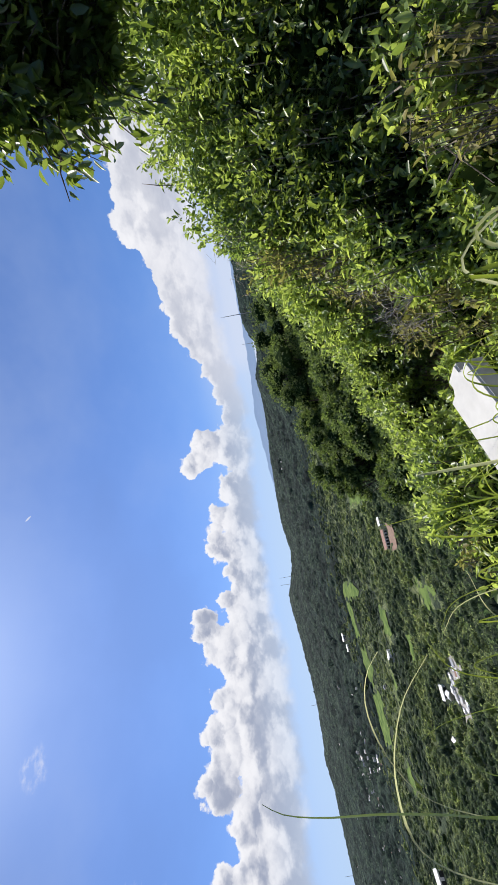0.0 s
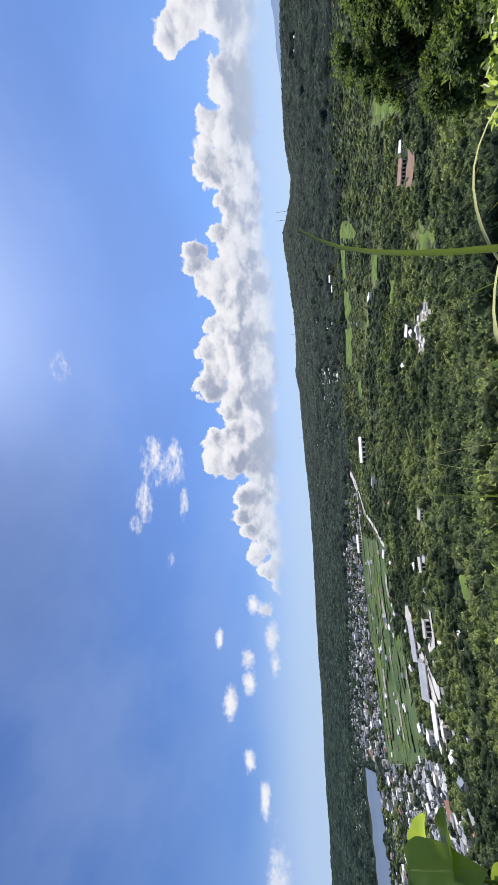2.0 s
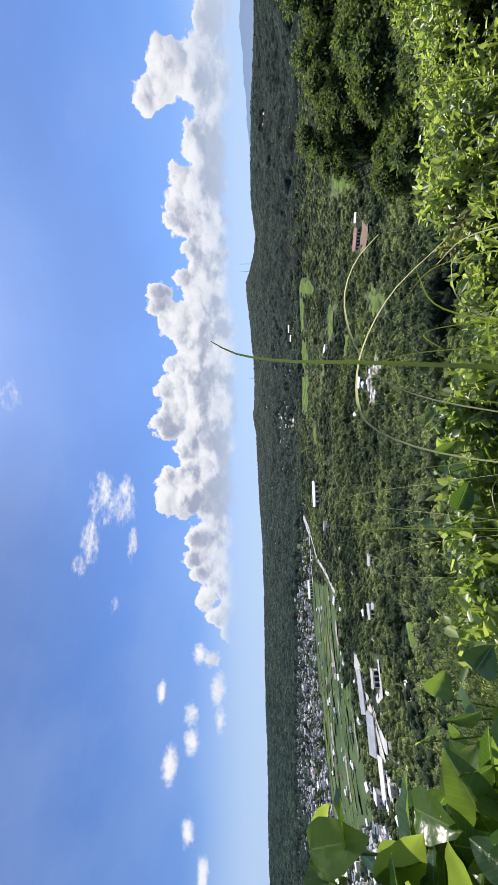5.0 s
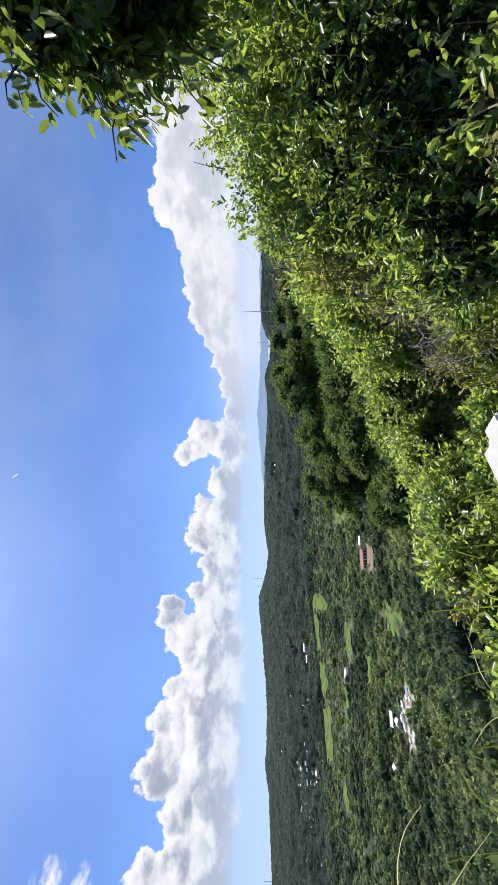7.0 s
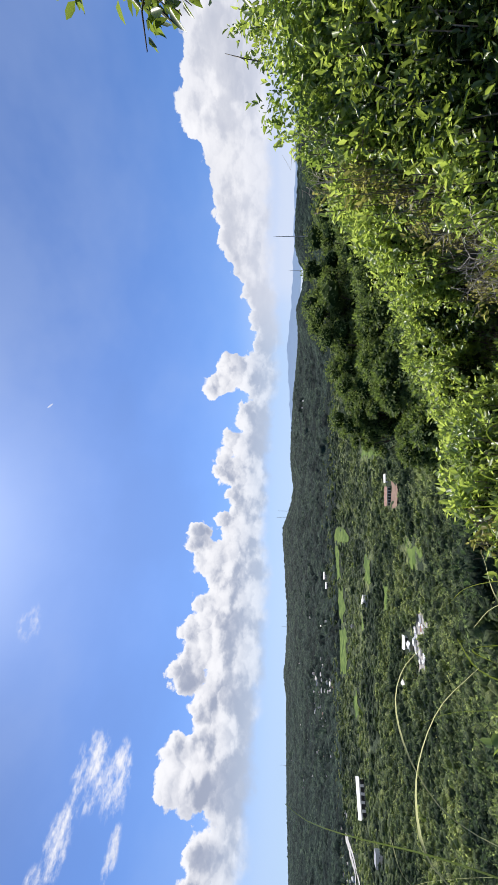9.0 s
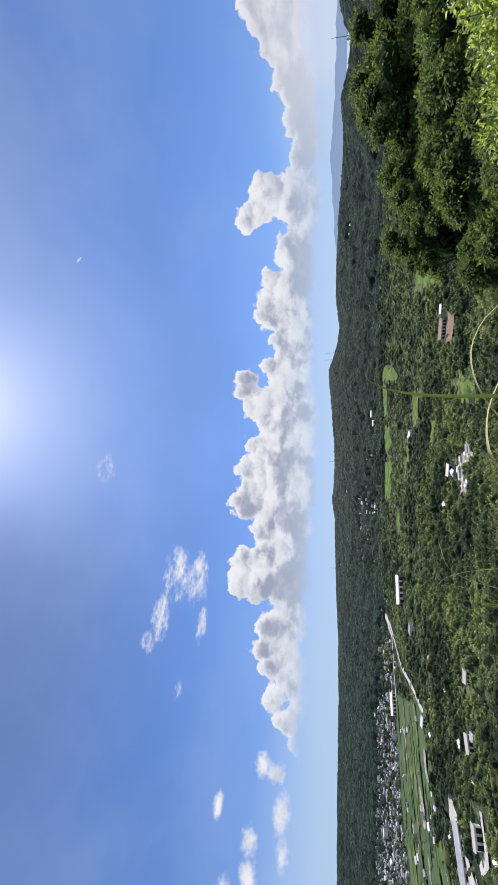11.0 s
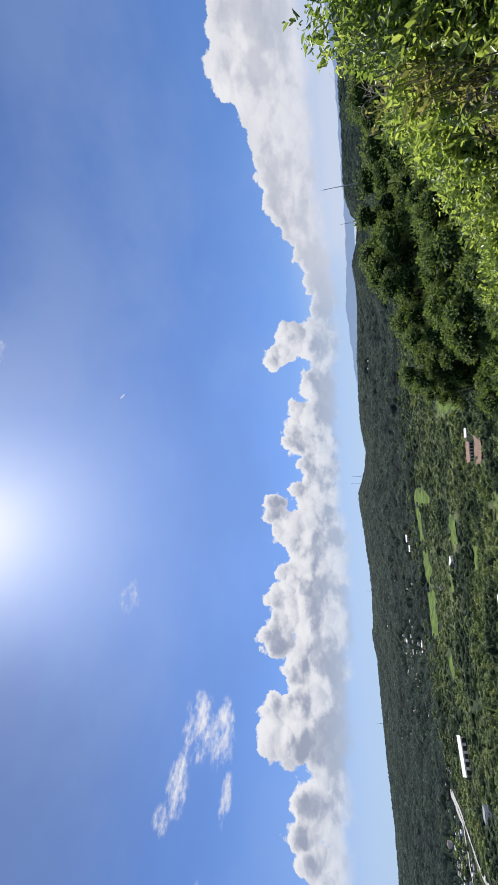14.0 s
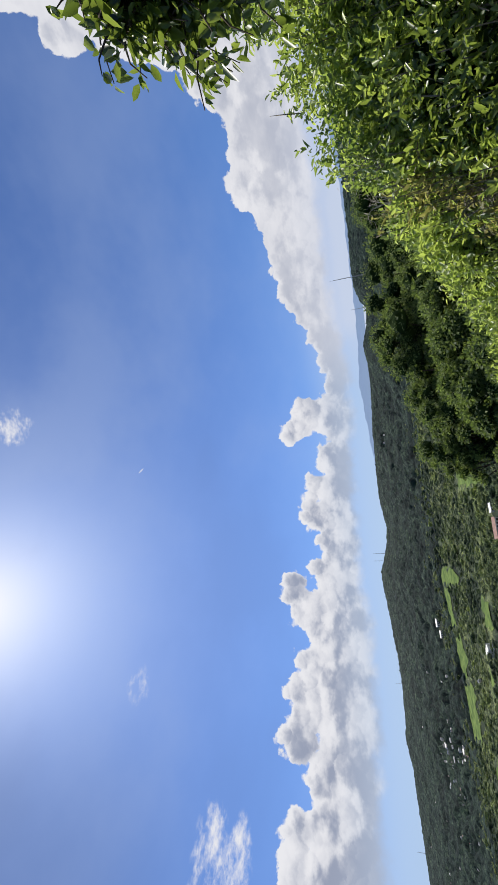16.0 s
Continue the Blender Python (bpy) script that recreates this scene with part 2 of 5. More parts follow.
def bearing(az, el=0.0):
    a, e = radians(az), radians(el)
    return Vector((math.sin(a) * math.cos(e), math.cos(a) * math.cos(e), math.sin(e)))


sun = new("sun", bpy.data.lights.new("sun", "SUN"))
sun.data.energy, sun.data.angle, sun.data.color = 5.0, radians(0.55), (1.0, 0.95, 0.86)
sun.matrix_world = look(bearing(SUN_AZ, SUN_EL) * 60, (0, 0, 0))


# ---- materials ----
def material(name):
    m = bpy.data.materials.new(name)
    m.use_nodes = True
    return m, m.node_tree.nodes, m.node_tree.links, m.node_tree.nodes["Principled BSDF"]


def noise_node(n, l, scale, detail=4.0, rough=0.55, space="Object", stretch=None):
    tex = n.new("ShaderNodeTexNoise")
    tex.inputs["Scale"].default_value, tex.inputs["Detail"].default_value = scale, detail
    tex.inputs["Roughness"].default_value = rough
    c = n.new("ShaderNodeTexCoord")
    if stretch:
        mp = n.new("ShaderNodeMapping")
        mp.inputs["Scale"].default_value = stretch
        l.new(c.outputs[space], mp.inputs[0])
        l.new(mp.outputs[0], tex.inputs["Vector"])
    else:
        l.new(c.outputs[space], tex.inputs["Vector"])
    return tex


def ramp(n, l, source, stops):
    r = n.new("ShaderNodeValToRGB")
    while len(r.color_ramp.elements) < len(stops):
        r.color_ramp.elements.new(0.5)
    for e, (p, c) in zip(r.color_ramp.elements, stops):
        e.position, e.color = p, (*c, 1)
    l.new(source, r.inputs[0])
    return r


def bump(n, l, source, bsdf, strength, distance):
    b = n.new("ShaderNodeBump")
    b.inputs["Strength"].default_value, b.inputs["Distance"].default_value = strength, distance
    l.new(source, b.inputs["Height"])
    l.new(b.outputs[0], bsdf.inputs["Normal"])


def leaf_material(name, dark, mid, light, glow, through=0.42, rough=0.38, spec=0.5, patchy=0.9, depth=0.55, relief=0.0, grain=1.0):
    """Leaves: a waxy face, and light that comes through the blade; every leaf has its own tint."""
    m, n, l, p = material(name)
    geo = n.new("ShaderNodeNewGeometry")
    tint = ramp(n, l, geo.outputs["Random Per Island"], [(0.0, dark), (0.5, mid), (1.0, light)])
    big = noise_node(n, l, patchy, 4)
    mix = n.new("ShaderNodeMix")
    mix.data_type, mix.blend_type = "RGBA", "MULTIPLY"
    mix.inputs[0].default_value = depth
    shade = ramp(n, l, big.outputs[0], [(0.32, (0.45, 0.5, 0.5)), (0.5, (0.95, 0.95, 0.9)), (0.7, (1.35, 1.25, 0.95))])
    l.new(tint.outputs[0], mix.inputs[6])
    l.new(shade.outputs[0], mix.inputs[7])
    l.new(mix.outputs[2], p.inputs["Base Color"])
    p.inputs["Roughness"].default_value = rough
    p.inputs["Specular IOR Level"].default_value = spec
    if relief:
        fine = noise_node(n, l, grain, 3, 0.7)
        bump(n, l, fine.outputs[0], p, 1.0, relief)
        leafy = n.new("ShaderNodeMix")
        leafy.data_type, leafy.blend_type = "RGBA", "MULTIPLY"
        leafy.inputs[0].default_value = 0.85
        l.new(mix.outputs[2], leafy.inputs[6])
        l.new(ramp(n, l, fine.outputs[0], [(0.34, (0.25, 0.28, 0.3)), (0.5, (0.9, 0.9, 0.9)), (0.66, (1.7, 1.65, 1.3))]).outputs[0], leafy.inputs[7])
        l.new(leafy.outputs[2], p.inputs["Base Color"])
    tr = n.new("ShaderNodeBsdfTranslucent")
    gm = n.new("ShaderNodeMix")
    gm.data_type, gm.blend_type = "RGBA", "MULTIPLY"
    gm.inputs[0].default_value = 1.0
    l.new(ramp(n, l, geo.outputs["Random Per Island"], [(0.0, (0.45, 0.5, 0.4)), (1.0, (1.0, 1.0, 1.0))]).outputs[0], gm.inputs[6])
    gm.inputs[7].default_value = (*glow, 1)
    l.new(gm.outputs[2], tr.inputs[0])
    ms = n.new("ShaderNodeMixShader")
    ms.inputs[0].default_value = through
    l.new(p.outputs[0], ms.inputs[1])
    l.new(tr.outputs[0], ms.inputs[2])
    l.new(ms.outputs[0], n["Material Output"].inputs[0])
    return m


def plain(name, low, high, scale, rough=0.7, metal=0.0, relief=0.2, detail=5.0, distance=0.02):
    m, n, l, p = material(name)
    t = noise_node(n, l, scale, detail, 0.6)
    l.new(ramp(n, l, t.outputs[0], [(0.3, low), (0.7, high)]).outputs[0], p.inputs["Base Color"])
    p.inputs["Roughness"].default_value, p.inputs["Metallic"].default_value = rough, metal
    if rough >= 0.9:
        p.inputs["Specular IOR Level"].default_value = 0.08
    if relief:
        bump(n, l, t.outputs[0], p, relief, distance)
    return m


def random_tint(name, stops, rough=0.7):
    """Paint that differs from object to object, with a little grime."""
    m, n, l, p = material(name)
    info = n.new("ShaderNodeObjectInfo")
    r = ramp(n, l, info.outputs["Random"], stops)
    r.color_ramp.interpolation = "CONSTANT"
    t = noise_node(n, l, 0.8, 5)
    mix = n.new("ShaderNodeMix")
    mix.data_type, mix.blend_type = "RGBA", "MULTIPLY"
    mix.inputs[0].default_value = 0.5
    l.new(r.outputs[0], mix.inputs[6])
    l.new(ramp(n, l, t.outputs[0], [(0.3, (0.6, 0.6, 0.6)), (0.7, (1, 1, 1))]).outputs[0], mix.inputs[7])
    l.new(mix.outputs[2], p.inputs["Base Color"])
    p.inputs["Roughness"].default_value = rough
    return m


def ground_material():
    m, n, l, p = material("ground_cover")
    fine, broad = noise_node(n, l, 0.05, 8, 0.65), noise_node(n, l, 0.004, 4)
    a = ramp(n, l, fine.outputs[0], [(0.3, (0.014, 0.024, 0.014)), (0.52, (0.026, 0.04, 0.022)), (0.75, (0.045, 0.065, 0.032))])
    b = ramp(n, l, broad.outputs[0], [(0.35, (0.55, 0.6, 0.6)), (0.65, (1.15, 1.1, 1.0))])
    mix = n.new("ShaderNodeMix")
    mix.data_type, mix.blend_type = "RGBA", "MULTIPLY"
    mix.inputs[0].default_value = 1.0
    l.new(a.outputs[0], mix.inputs[6])
    l.new(b.outputs[0], mix.inputs[7])
    l.new(mix.outputs[2], p.inputs["Base Color"])
    p.inputs["Roughness"].default_value = 0.95
    p.inputs["Specular IOR Level"].default_value = 0.1
    bump(n, l, fine.outputs[0], p, 0.6, 4.0)
    return m


GROUND = ground_material()
LEAF_BUSH = leaf_material("bush_leaf", (0.036, 0.070, 0.030), (0.085, 0.145, 0.060), (0.19, 0.25, 0.13), (0.52, 0.68, 0.12), 0.46, 0.40, 0.8, 3.2, 0.7)
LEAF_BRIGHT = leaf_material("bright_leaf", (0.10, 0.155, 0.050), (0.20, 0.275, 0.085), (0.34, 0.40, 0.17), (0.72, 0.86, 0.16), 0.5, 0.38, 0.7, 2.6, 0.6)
# darker copy of the bush leaf: shade of hollow and boughs put into colour
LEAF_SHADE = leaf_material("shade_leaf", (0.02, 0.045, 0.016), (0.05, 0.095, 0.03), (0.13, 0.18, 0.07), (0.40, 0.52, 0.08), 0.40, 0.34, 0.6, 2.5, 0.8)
# leaf colour darkened for the shade inside bushes and crowns
LEAF_INNER_SHADE = leaf_material("inner_shade_leaf", (0.014, 0.03, 0.010), (0.026, 0.05, 0.014), (0.045, 0.07, 0.02), (0.08, 0.12, 0.02), 0.2, 0.8, 0.03, 2.5, 0.6)
LEAF_DRY = leaf_material("yellowed_leaf", (0.10, 0.10, 0.03), (0.20, 0.19, 0.06), (0.34, 0.30, 0.12), (0.6, 0.57, 0.16), 0.45, 0.5, 0.3, 2.0, 0.7)
LEAF_TREE = leaf_material("tree_leaf", (0.028, 0.054, 0.021), (0.072, 0.117, 0.039), (0.18, 0.235, 0.085), (0.34, 0.46, 0.09), 0.34, 0.6, 0.25, 0.8, 0.8)


def canopy_material(name, low, mid, high, crown, grain, relief, strong=0.8, stands=0.8, through=0.35):
    """Closed woods: each crown has its tint, sprays of leaves give fine light and dark, stands differ."""
    m, n, l, p = material(name)
    c = n.new("ShaderNodeTexCoord")
    cell = n.new("ShaderNodeTexVoronoi")
    cell.inputs["Scale"].default_value = 1 / crown
    l.new(c.outputs["Object"], cell.inputs["Vector"])
    grey = n.new("ShaderNodeSeparateColor")
    l.new(cell.outputs["Color"], grey.inputs[0])
    tint = ramp(n, l, grey.outputs[0], [(0.1, low), (0.5, mid), (0.95, high)])
    broad, fine = noise_node(n, l, 0.016, 5), noise_node(n, l, grain, 5, 0.75)
    colour = tint.outputs[0]
    for f, stops in ((stands, (broad, [(0.40, (0.36, 0.44, 0.50)), (0.5, (0.95, 0.96, 0.95)), (0.60, (1.5, 1.42, 1.2))])), (strong, (fine, [(0.41, (0.32, 0.35, 0.37)), (0.5, (0.95, 0.95, 0.95)), (0.59, (1.8, 1.7, 1.35))]))):
        mix = n.new("ShaderNodeMix")
        mix.data_type, mix.blend_type = "RGBA", "MULTIPLY"
        mix.inputs[0].default_value = f
        l.new(colour, mix.inputs[6])
        l.new(ramp(n, l, stops[0].outputs[0], stops[1]).outputs[0], mix.inputs[7])
        colour = mix.outputs[2]
    l.new(colour, p.inputs["Base Color"])
    p.inputs["Roughness"].default_value, p.inputs["Specular IOR Level"].default_value = 0.85, 0.12
    bump(n, l, fine.outputs[0], p, 1.0, relief)
    tr, glow, ms = n.new("ShaderNodeBsdfTranslucent"), n.new("ShaderNodeMix"), n.new("ShaderNodeMixShader")
    glow.data_type, glow.blend_type = "RGBA", "MULTIPLY"
    glow.inputs[0].default_value, glow.inputs[7].default_value = 1.0, (2.4, 2.5, 1.7, 1)
    l.new(colour, glow.inputs[6])
    l.new(glow.outputs[2], tr.inputs[0])
    ms.inputs[0].default_value = through
    l.new(p.outputs[0], ms.inputs[1])
    l.new(tr.outputs[0], ms.inputs[2])
    l.new(ms.outputs[0], n["Material Output"].inputs[0])
    return m


WOODS = canopy_material("woods_canopy", (0.055, 0.080, 0.050), (0.112, 0.148, 0.082), (0.19, 0.225, 0.120), 5.0, 1.2, 0.6, 0.65, 0.95, 0.38)
SCRUB = canopy_material("scrub_leaves", (0.105, 0.150, 0.060), (0.165, 0.222, 0.082), (0.27, 0.315, 0.13), 1.6, 5.0, 0.15, 0.6, 0.45, 0.4)
# the blue cast of distance haze is put into this crown colour
HAZED_WOODS = canopy_material("hazed_woods_canopy", (0.017, 0.035, 0.034), (0.029, 0.053, 0.050), (0.047, 0.080, 0.068), 11.0, 0.2, 4.0, 0.75, 0.7, 0.35)
GRASS = leaf_material("grass_blade", (0.07, 0.12, 0.02), (0.12, 0.18, 0.03), (0.22, 0.26, 0.06), (0.55, 0.66, 0.08), 0.45, 0.4)
STRAW = leaf_material("dry_grass", (0.30, 0.27, 0.14), (0.45, 0.43, 0.22), (0.55, 0.53, 0.32), (0.8, 0.8, 0.42), 0.55, 0.5)


def broad_leaf_material():
    """A large waxy leaf with a pale midrib and side veins; the blade lets light through."""
    m, n, l, p = material("broad_leaf")
    c = n.new("ShaderNodeTexCoord")
    xyz = n.new("ShaderNodeSeparateXYZ")
    l.new(c.outputs["Object"], xyz.inputs[0])

    def c_(op, a, b=0.0):
        q = n.new("ShaderNodeMath")
        q.operation = op
        for k, v in enumerate((a, b)):
            if isinstance(v, bpy.types.NodeSocket):
                l.new(v, q.inputs[k])
            else:
                q.inputs[k].default_value = v
        return q.outputs[0]

    across = c_("ABSOLUTE", xyz.outputs[1])
    rib = c_("MULTIPLY", c_("LESS_THAN", across, 0.009), 0.7)
    side = c_("GREATER_THAN", c_("SINE", c_("MULTIPLY", c_("SUBTRACT", xyz.outputs[0], c_("MULTIPLY", across, 0.75)), 62.0)), 0.93)
    vein = c_("MAXIMUM", rib, c_("MULTIPLY", side, 0.2))
    info = n.new("ShaderNodeObjectInfo")
    t = noise_node(n, l, 5.0, 5)
    base = ramp(n, l, info.outputs["Random"], [(0.0, (0.018, 0.05, 0.014)), (0.5, (0.036, 0.085, 0.021)), (1.0, (0.075, 0.135, 0.03))])
    glow = ramp(n, l, info.outputs["Random"], [(0.0, (0.07, 0.15, 0.02)), (0.5, (0.22, 0.37, 0.045)), (0.8, (0.46, 0.63, 0.08)), (1.0, (0.68, 0.84, 0.11))])

    def mix(f, a, b, kind="MIX"):
        q = n.new("ShaderNodeMix")
        q.data_type, q.blend_type = "RGBA", kind
        for k, v in ((0, f), (6, a), (7, b)):
            if isinstance(v, bpy.types.NodeSocket):
                l.new(v, q.inputs[k])
            else:
                q.inputs[k].default_value = v if k == 0 else (*v, 1)
        return q.outputs[2]

    mottled = mix(0.5, base.outputs[0], ramp(n, l, t.outputs[0], [(0.3, (0.6, 0.65, 0.5)), (0.7, (1.15, 1.1, 1.0))]).outputs[0], "MULTIPLY")
    l.new(mix(vein, mottled, (0.22, 0.30, 0.10)), p.inputs["Base Color"])
    p.inputs["Roughness"].default_value, p.inputs["Specular IOR Level"].default_value = 0.28, 0.65
    bump(n, l, c_("ADD", vein, c_("MULTIPLY", t.outputs[0], 0.4)), p, 0.35, 0.01)
    tr = n.new("ShaderNodeBsdfTranslucent")
    l.new(mix(vein, glow.outputs[0], (0.5, 0.6, 0.14)), tr.inputs[0])
    ms = n.new("ShaderNodeMixShader")
    ms.inputs[0].default_value = 0.5
    l.new(p.outputs[0], ms.inputs[1])
    l.new(tr.outputs[0], ms.inputs[2])
    l.new(ms.outputs[0], n["Material Output"].inputs[0])
    return m


LEAF_BIG = broad_leaf_material()
BARK = plain("bark", (0.05, 0.04, 0.03), (0.14, 0.115, 0.085), 14, 0.9, 0, 0.6)
DEAD_TWIG = plain("bare_twig_bark", (0.30, 0.27, 0.22), (0.50, 0.46, 0.39), 30, 0.8, 0, 0.3)
TWIG = plain("twig_bark", (0.10, 0.085, 0.06), (0.26, 0.22, 0.16), 30, 0.85, 0, 0.4)
FIELD = plain("meadow", (0.035, 0.075, 0.018), (0.17, 0.235, 0.06), 0.07, 0.95, 0, 0.4, 8, 0.6)
STUBBLE = plain("stubble_field", (0.075, 0.105, 0.05), (0.15, 0.18, 0.09), 0.03, 0.95, 0, 0.3, 8, 0.6)
PADDY = plain("crop_field", (0.045, 0.080, 0.036), (0.105, 0.150, 0.066), 0.03, 0.95, 0, 0.3, 8, 0.6)
EARTH = plain("bare_earth", (0.16, 0.11, 0.085), (0.30, 0.21, 0.165), 0.3, 0.95, 0, 0.3, 8, 0.3)
YARD = plain("yard_gravel", (0.16, 0.15, 0.14), (0.42, 0.40, 0.38), 0.25, 0.9, 0, 0.3, 8, 0.3)
CONCRETE = plain("concrete", (0.42, 0.41, 0.39), (0.60, 0.59, 0.56), 6, 0.85, 0, 0.3, 8, 0.004)
PALE_ROAD = plain("pale_road", (0.36, 0.35, 0.34), (0.55, 0.54, 0.52), 0.08, 0.9, 0, 0.1, 6, 0.1)
WATER = plain("bay_water", (0.10, 0.13, 0.17), (0.14, 0.17, 0.21), 0.01, 0.35, 0, 0.15, 6, 0.3)
STEEL = plain("galvanised_steel", (0.28, 0.28, 0.29), (0.42, 0.42, 0.43), 0.5, 0.5, 0.4, 0.0)
HALL_ROOF = plain("grey_metal_roof", (0.30, 0.32, 0.36), (0.48, 0.50, 0.54), 0.12, 0.55, 0, 0.1)
WALL = random_tint("house_wall", [(0.0, (0.78, 0.77, 0.74)), (0.3, (0.62, 0.58, 0.52)), (0.55, (0.70, 0.70, 0.70)), (0.8, (0.50, 0.45, 0.40))])
ROOF = random_tint("house_roof", [(0.0, (0.72, 0.73, 0.74)), (0.25, (0.30, 0.31, 0.33)), (0.45, (0.55, 0.56, 0.58)), (0.62, (0.34, 0.17, 0.12)), (0.75, (0.80, 0.80, 0.80)), (0.9, (0.16, 0.20, 0.27))], 0.5)
RUST = plain("rusty_roof", (0.24, 0.12, 0.09), (0.40, 0.23, 0.18), 0.4, 0.8, 0, 0.3)
DISTANCE = plain("hazed_land", (0.20, 0.27, 0.36), (0.26, 0.33, 0.42), 0.002, 1.0, 0, 0.0)
# a faint blue emission stands in for haze in front of the hills
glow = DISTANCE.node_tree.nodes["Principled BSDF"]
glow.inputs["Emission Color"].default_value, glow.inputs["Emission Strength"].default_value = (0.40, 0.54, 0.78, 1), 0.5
HOUSES = leaf_material("town_paint", (0.06, 0.068, 0.08), (0.24, 0.25, 0.27), (0.66, 0.67, 0.70), (0.4, 0.4, 0.4), 0.0, 0.6, 0.3, 0.05, 0.4)
DARK = plain("dark_opening", (0.012, 0.012, 0.014), (0.03, 0.03, 0.03), 1.0, 0.6, 0, 0.0)
WHITE = plain("white_paint", (0.70, 0.70, 0.69), (0.84, 0.84, 0.83), 1.5, 0.6, 0, 0.05)


# ---- mesh helpers ----
def mesh_object(name, verts, faces, mat, parent=None, smooth=False, counts=None):
    """A mesh from an array of points and faces of one size (or of the sizes in counts)."""
    me = bpy.data.meshes.new(name)
    verts = np.asarray(verts, dtype=np.float32).reshape(-1, 3)
    faces = np.asarray(faces, dtype=np.int32)
    if counts is None:
        counts = np.full(len(faces), faces.shape[1], dtype=np.int32)
    flat = faces.ravel()
    me.vertices.add(len(verts))
    me.vertices.foreach_set("co", verts.ravel())
    me.loops.add(len(flat))
    me.loops.foreach_set("vertex_index", flat)
    me.polygons.add(len(counts))
    me.polygons.foreach_set("loop_start", np.concatenate(([0], np.cumsum(counts)[:-1])).astype(np.int32))
    me.polygons.foreach_set("loop_total", counts.astype(np.int32))
    me.polygons.foreach_set("use_smooth", np.full(len(counts), smooth))
    me.update(calc_edges=True)
    me.materials.append(mat)
    ob = new(name, me)
    ob.parent = parent
    return ob


def part(name, bm, mat, parent=None, label="", smooth=False):
    me = bpy.data.meshes.new(name)
    bm.to_mesh(me)
    bm.free()
    me.materials.append(mat)
    if smooth:
        for f in me.polygons:
            f.use_smooth = True
    ob = new(name, me)
    ob.parent = parent
    if label:
        tagged(ob, label)
    return ob


def box(bm, x0, x1, y0, y1, z0, z1):
    v = [bm.verts.new(p) for p in ((x0, y0, z0), (x1, y0, z0), (x1, y1, z0), (x0, y1, z0), (x0, y0, z1), (x1, y0, z1), (x1, y1, z1), (x0, y1, z1))]
    for q in ((0, 3, 2, 1), (4, 5, 6, 7), (0, 1, 5, 4), (1, 2, 6, 5), (2, 3, 7, 6), (3, 0, 4, 7)):
        bm.faces.new([v[i] for i in q])
    return v


def empty(name, place, turn=0.0):
    ob = new(name)
    ob.empty_display_size = 0.2
    ob.matrix_world = Matrix.Translation(place) @ pose(0, 0, 0, 0, 0, turn)
    return ob


def unit_rows(a):
    return a / np.maximum(np.linalg.norm(a, axis=1), 1e-9)[:, None]


LEAF_POINTS = np.array([(0, 0, 0), (0.28, -0.44, 0.12), (0.28, 0.44, 0.12), (0.68, -0.38, 0.06), (0.68, 0.38, 0.06), (1.0, 0, -0.08)])
LEAF_FACES = np.array([(0, 1, 3), (0, 3, 5), (0, 5, 4), (0, 4, 2)])
CHIP_POINTS = np.array([(0, 0, 0), (0.5, -0.45, 0.05), (1.0, 0, -0.1), (0.5, 0.45, 0.05)])
CHIP_FACES = np.array([(0, 1, 2), (0, 2, 3)])


def leaves(rng, at, along, length, width, points=LEAF_POINTS, faces=LEAF_FACES, flat=0.9, face=None):
    """Points and faces of leaves that start at `at` and run `along`; blades face mostly upward."""
    n = len(at)
    up = (np.tile((0.0, 0.0, 1.0), (n, 1)) * flat if face is None else face) + rng.normal(0, 0.55 if face is None else 0.35, (n, 3))
    x = unit_rows(along)
    y = unit_rows(np.cross(up, x))
    z = np.cross(x, y)
    L, W = length[:, None, None], width[:, None, None]
    P = points[None]
    v = at[:, None] + x[:, None] * P[..., 0:1] * L + y[:, None] * P[..., 1:2] * W + z[:, None] * P[..., 2:3] * L
    f = faces[None] + (np.arange(n) * len(points))[:, None, None]
    return v.reshape(-1, 3), f.reshape(-1, 3)


def tube(path, radii, sides=5):
    """Points and faces of a round tapering stick along a path."""
    path = np.asarray(path, dtype=float)
    n = len(path)
    d = unit_rows(np.gradient(path, axis=0))
    ref = np.where(np.abs(d[:, 2:3]) > 0.9, (1.0, 0, 0), (0, 0, 1.0))
    u = unit_rows(np.cross(ref, d))
    w = np.cross(d, u)
    a = np.linspace(0, 2 * np.pi, sides, endpoint=False)
    v = path[:, None] + (np.cos(a)[None, :, None] * u[:, None] + np.sin(a)[None, :, None] * w[:, None]) * np.asarray(radii)[:, None, None]
    f = [(i * sides + j, i * sides + (j + 1) % sides, (i + 1) * sides + (j + 1) % sides, (i + 1) * sides + j) for i in range(n - 1) for j in range(sides)]
    return v.reshape(-1, 3), np.array(f)


def merged(pieces):
    """Several (points, faces) as one."""
    vs, fs, k = [], [], 0
    for v, f in pieces:
        vs.append(v)
        fs.append(f + k)
        k += len(v)
    return np.concatenate(vs), np.concatenate(fs)


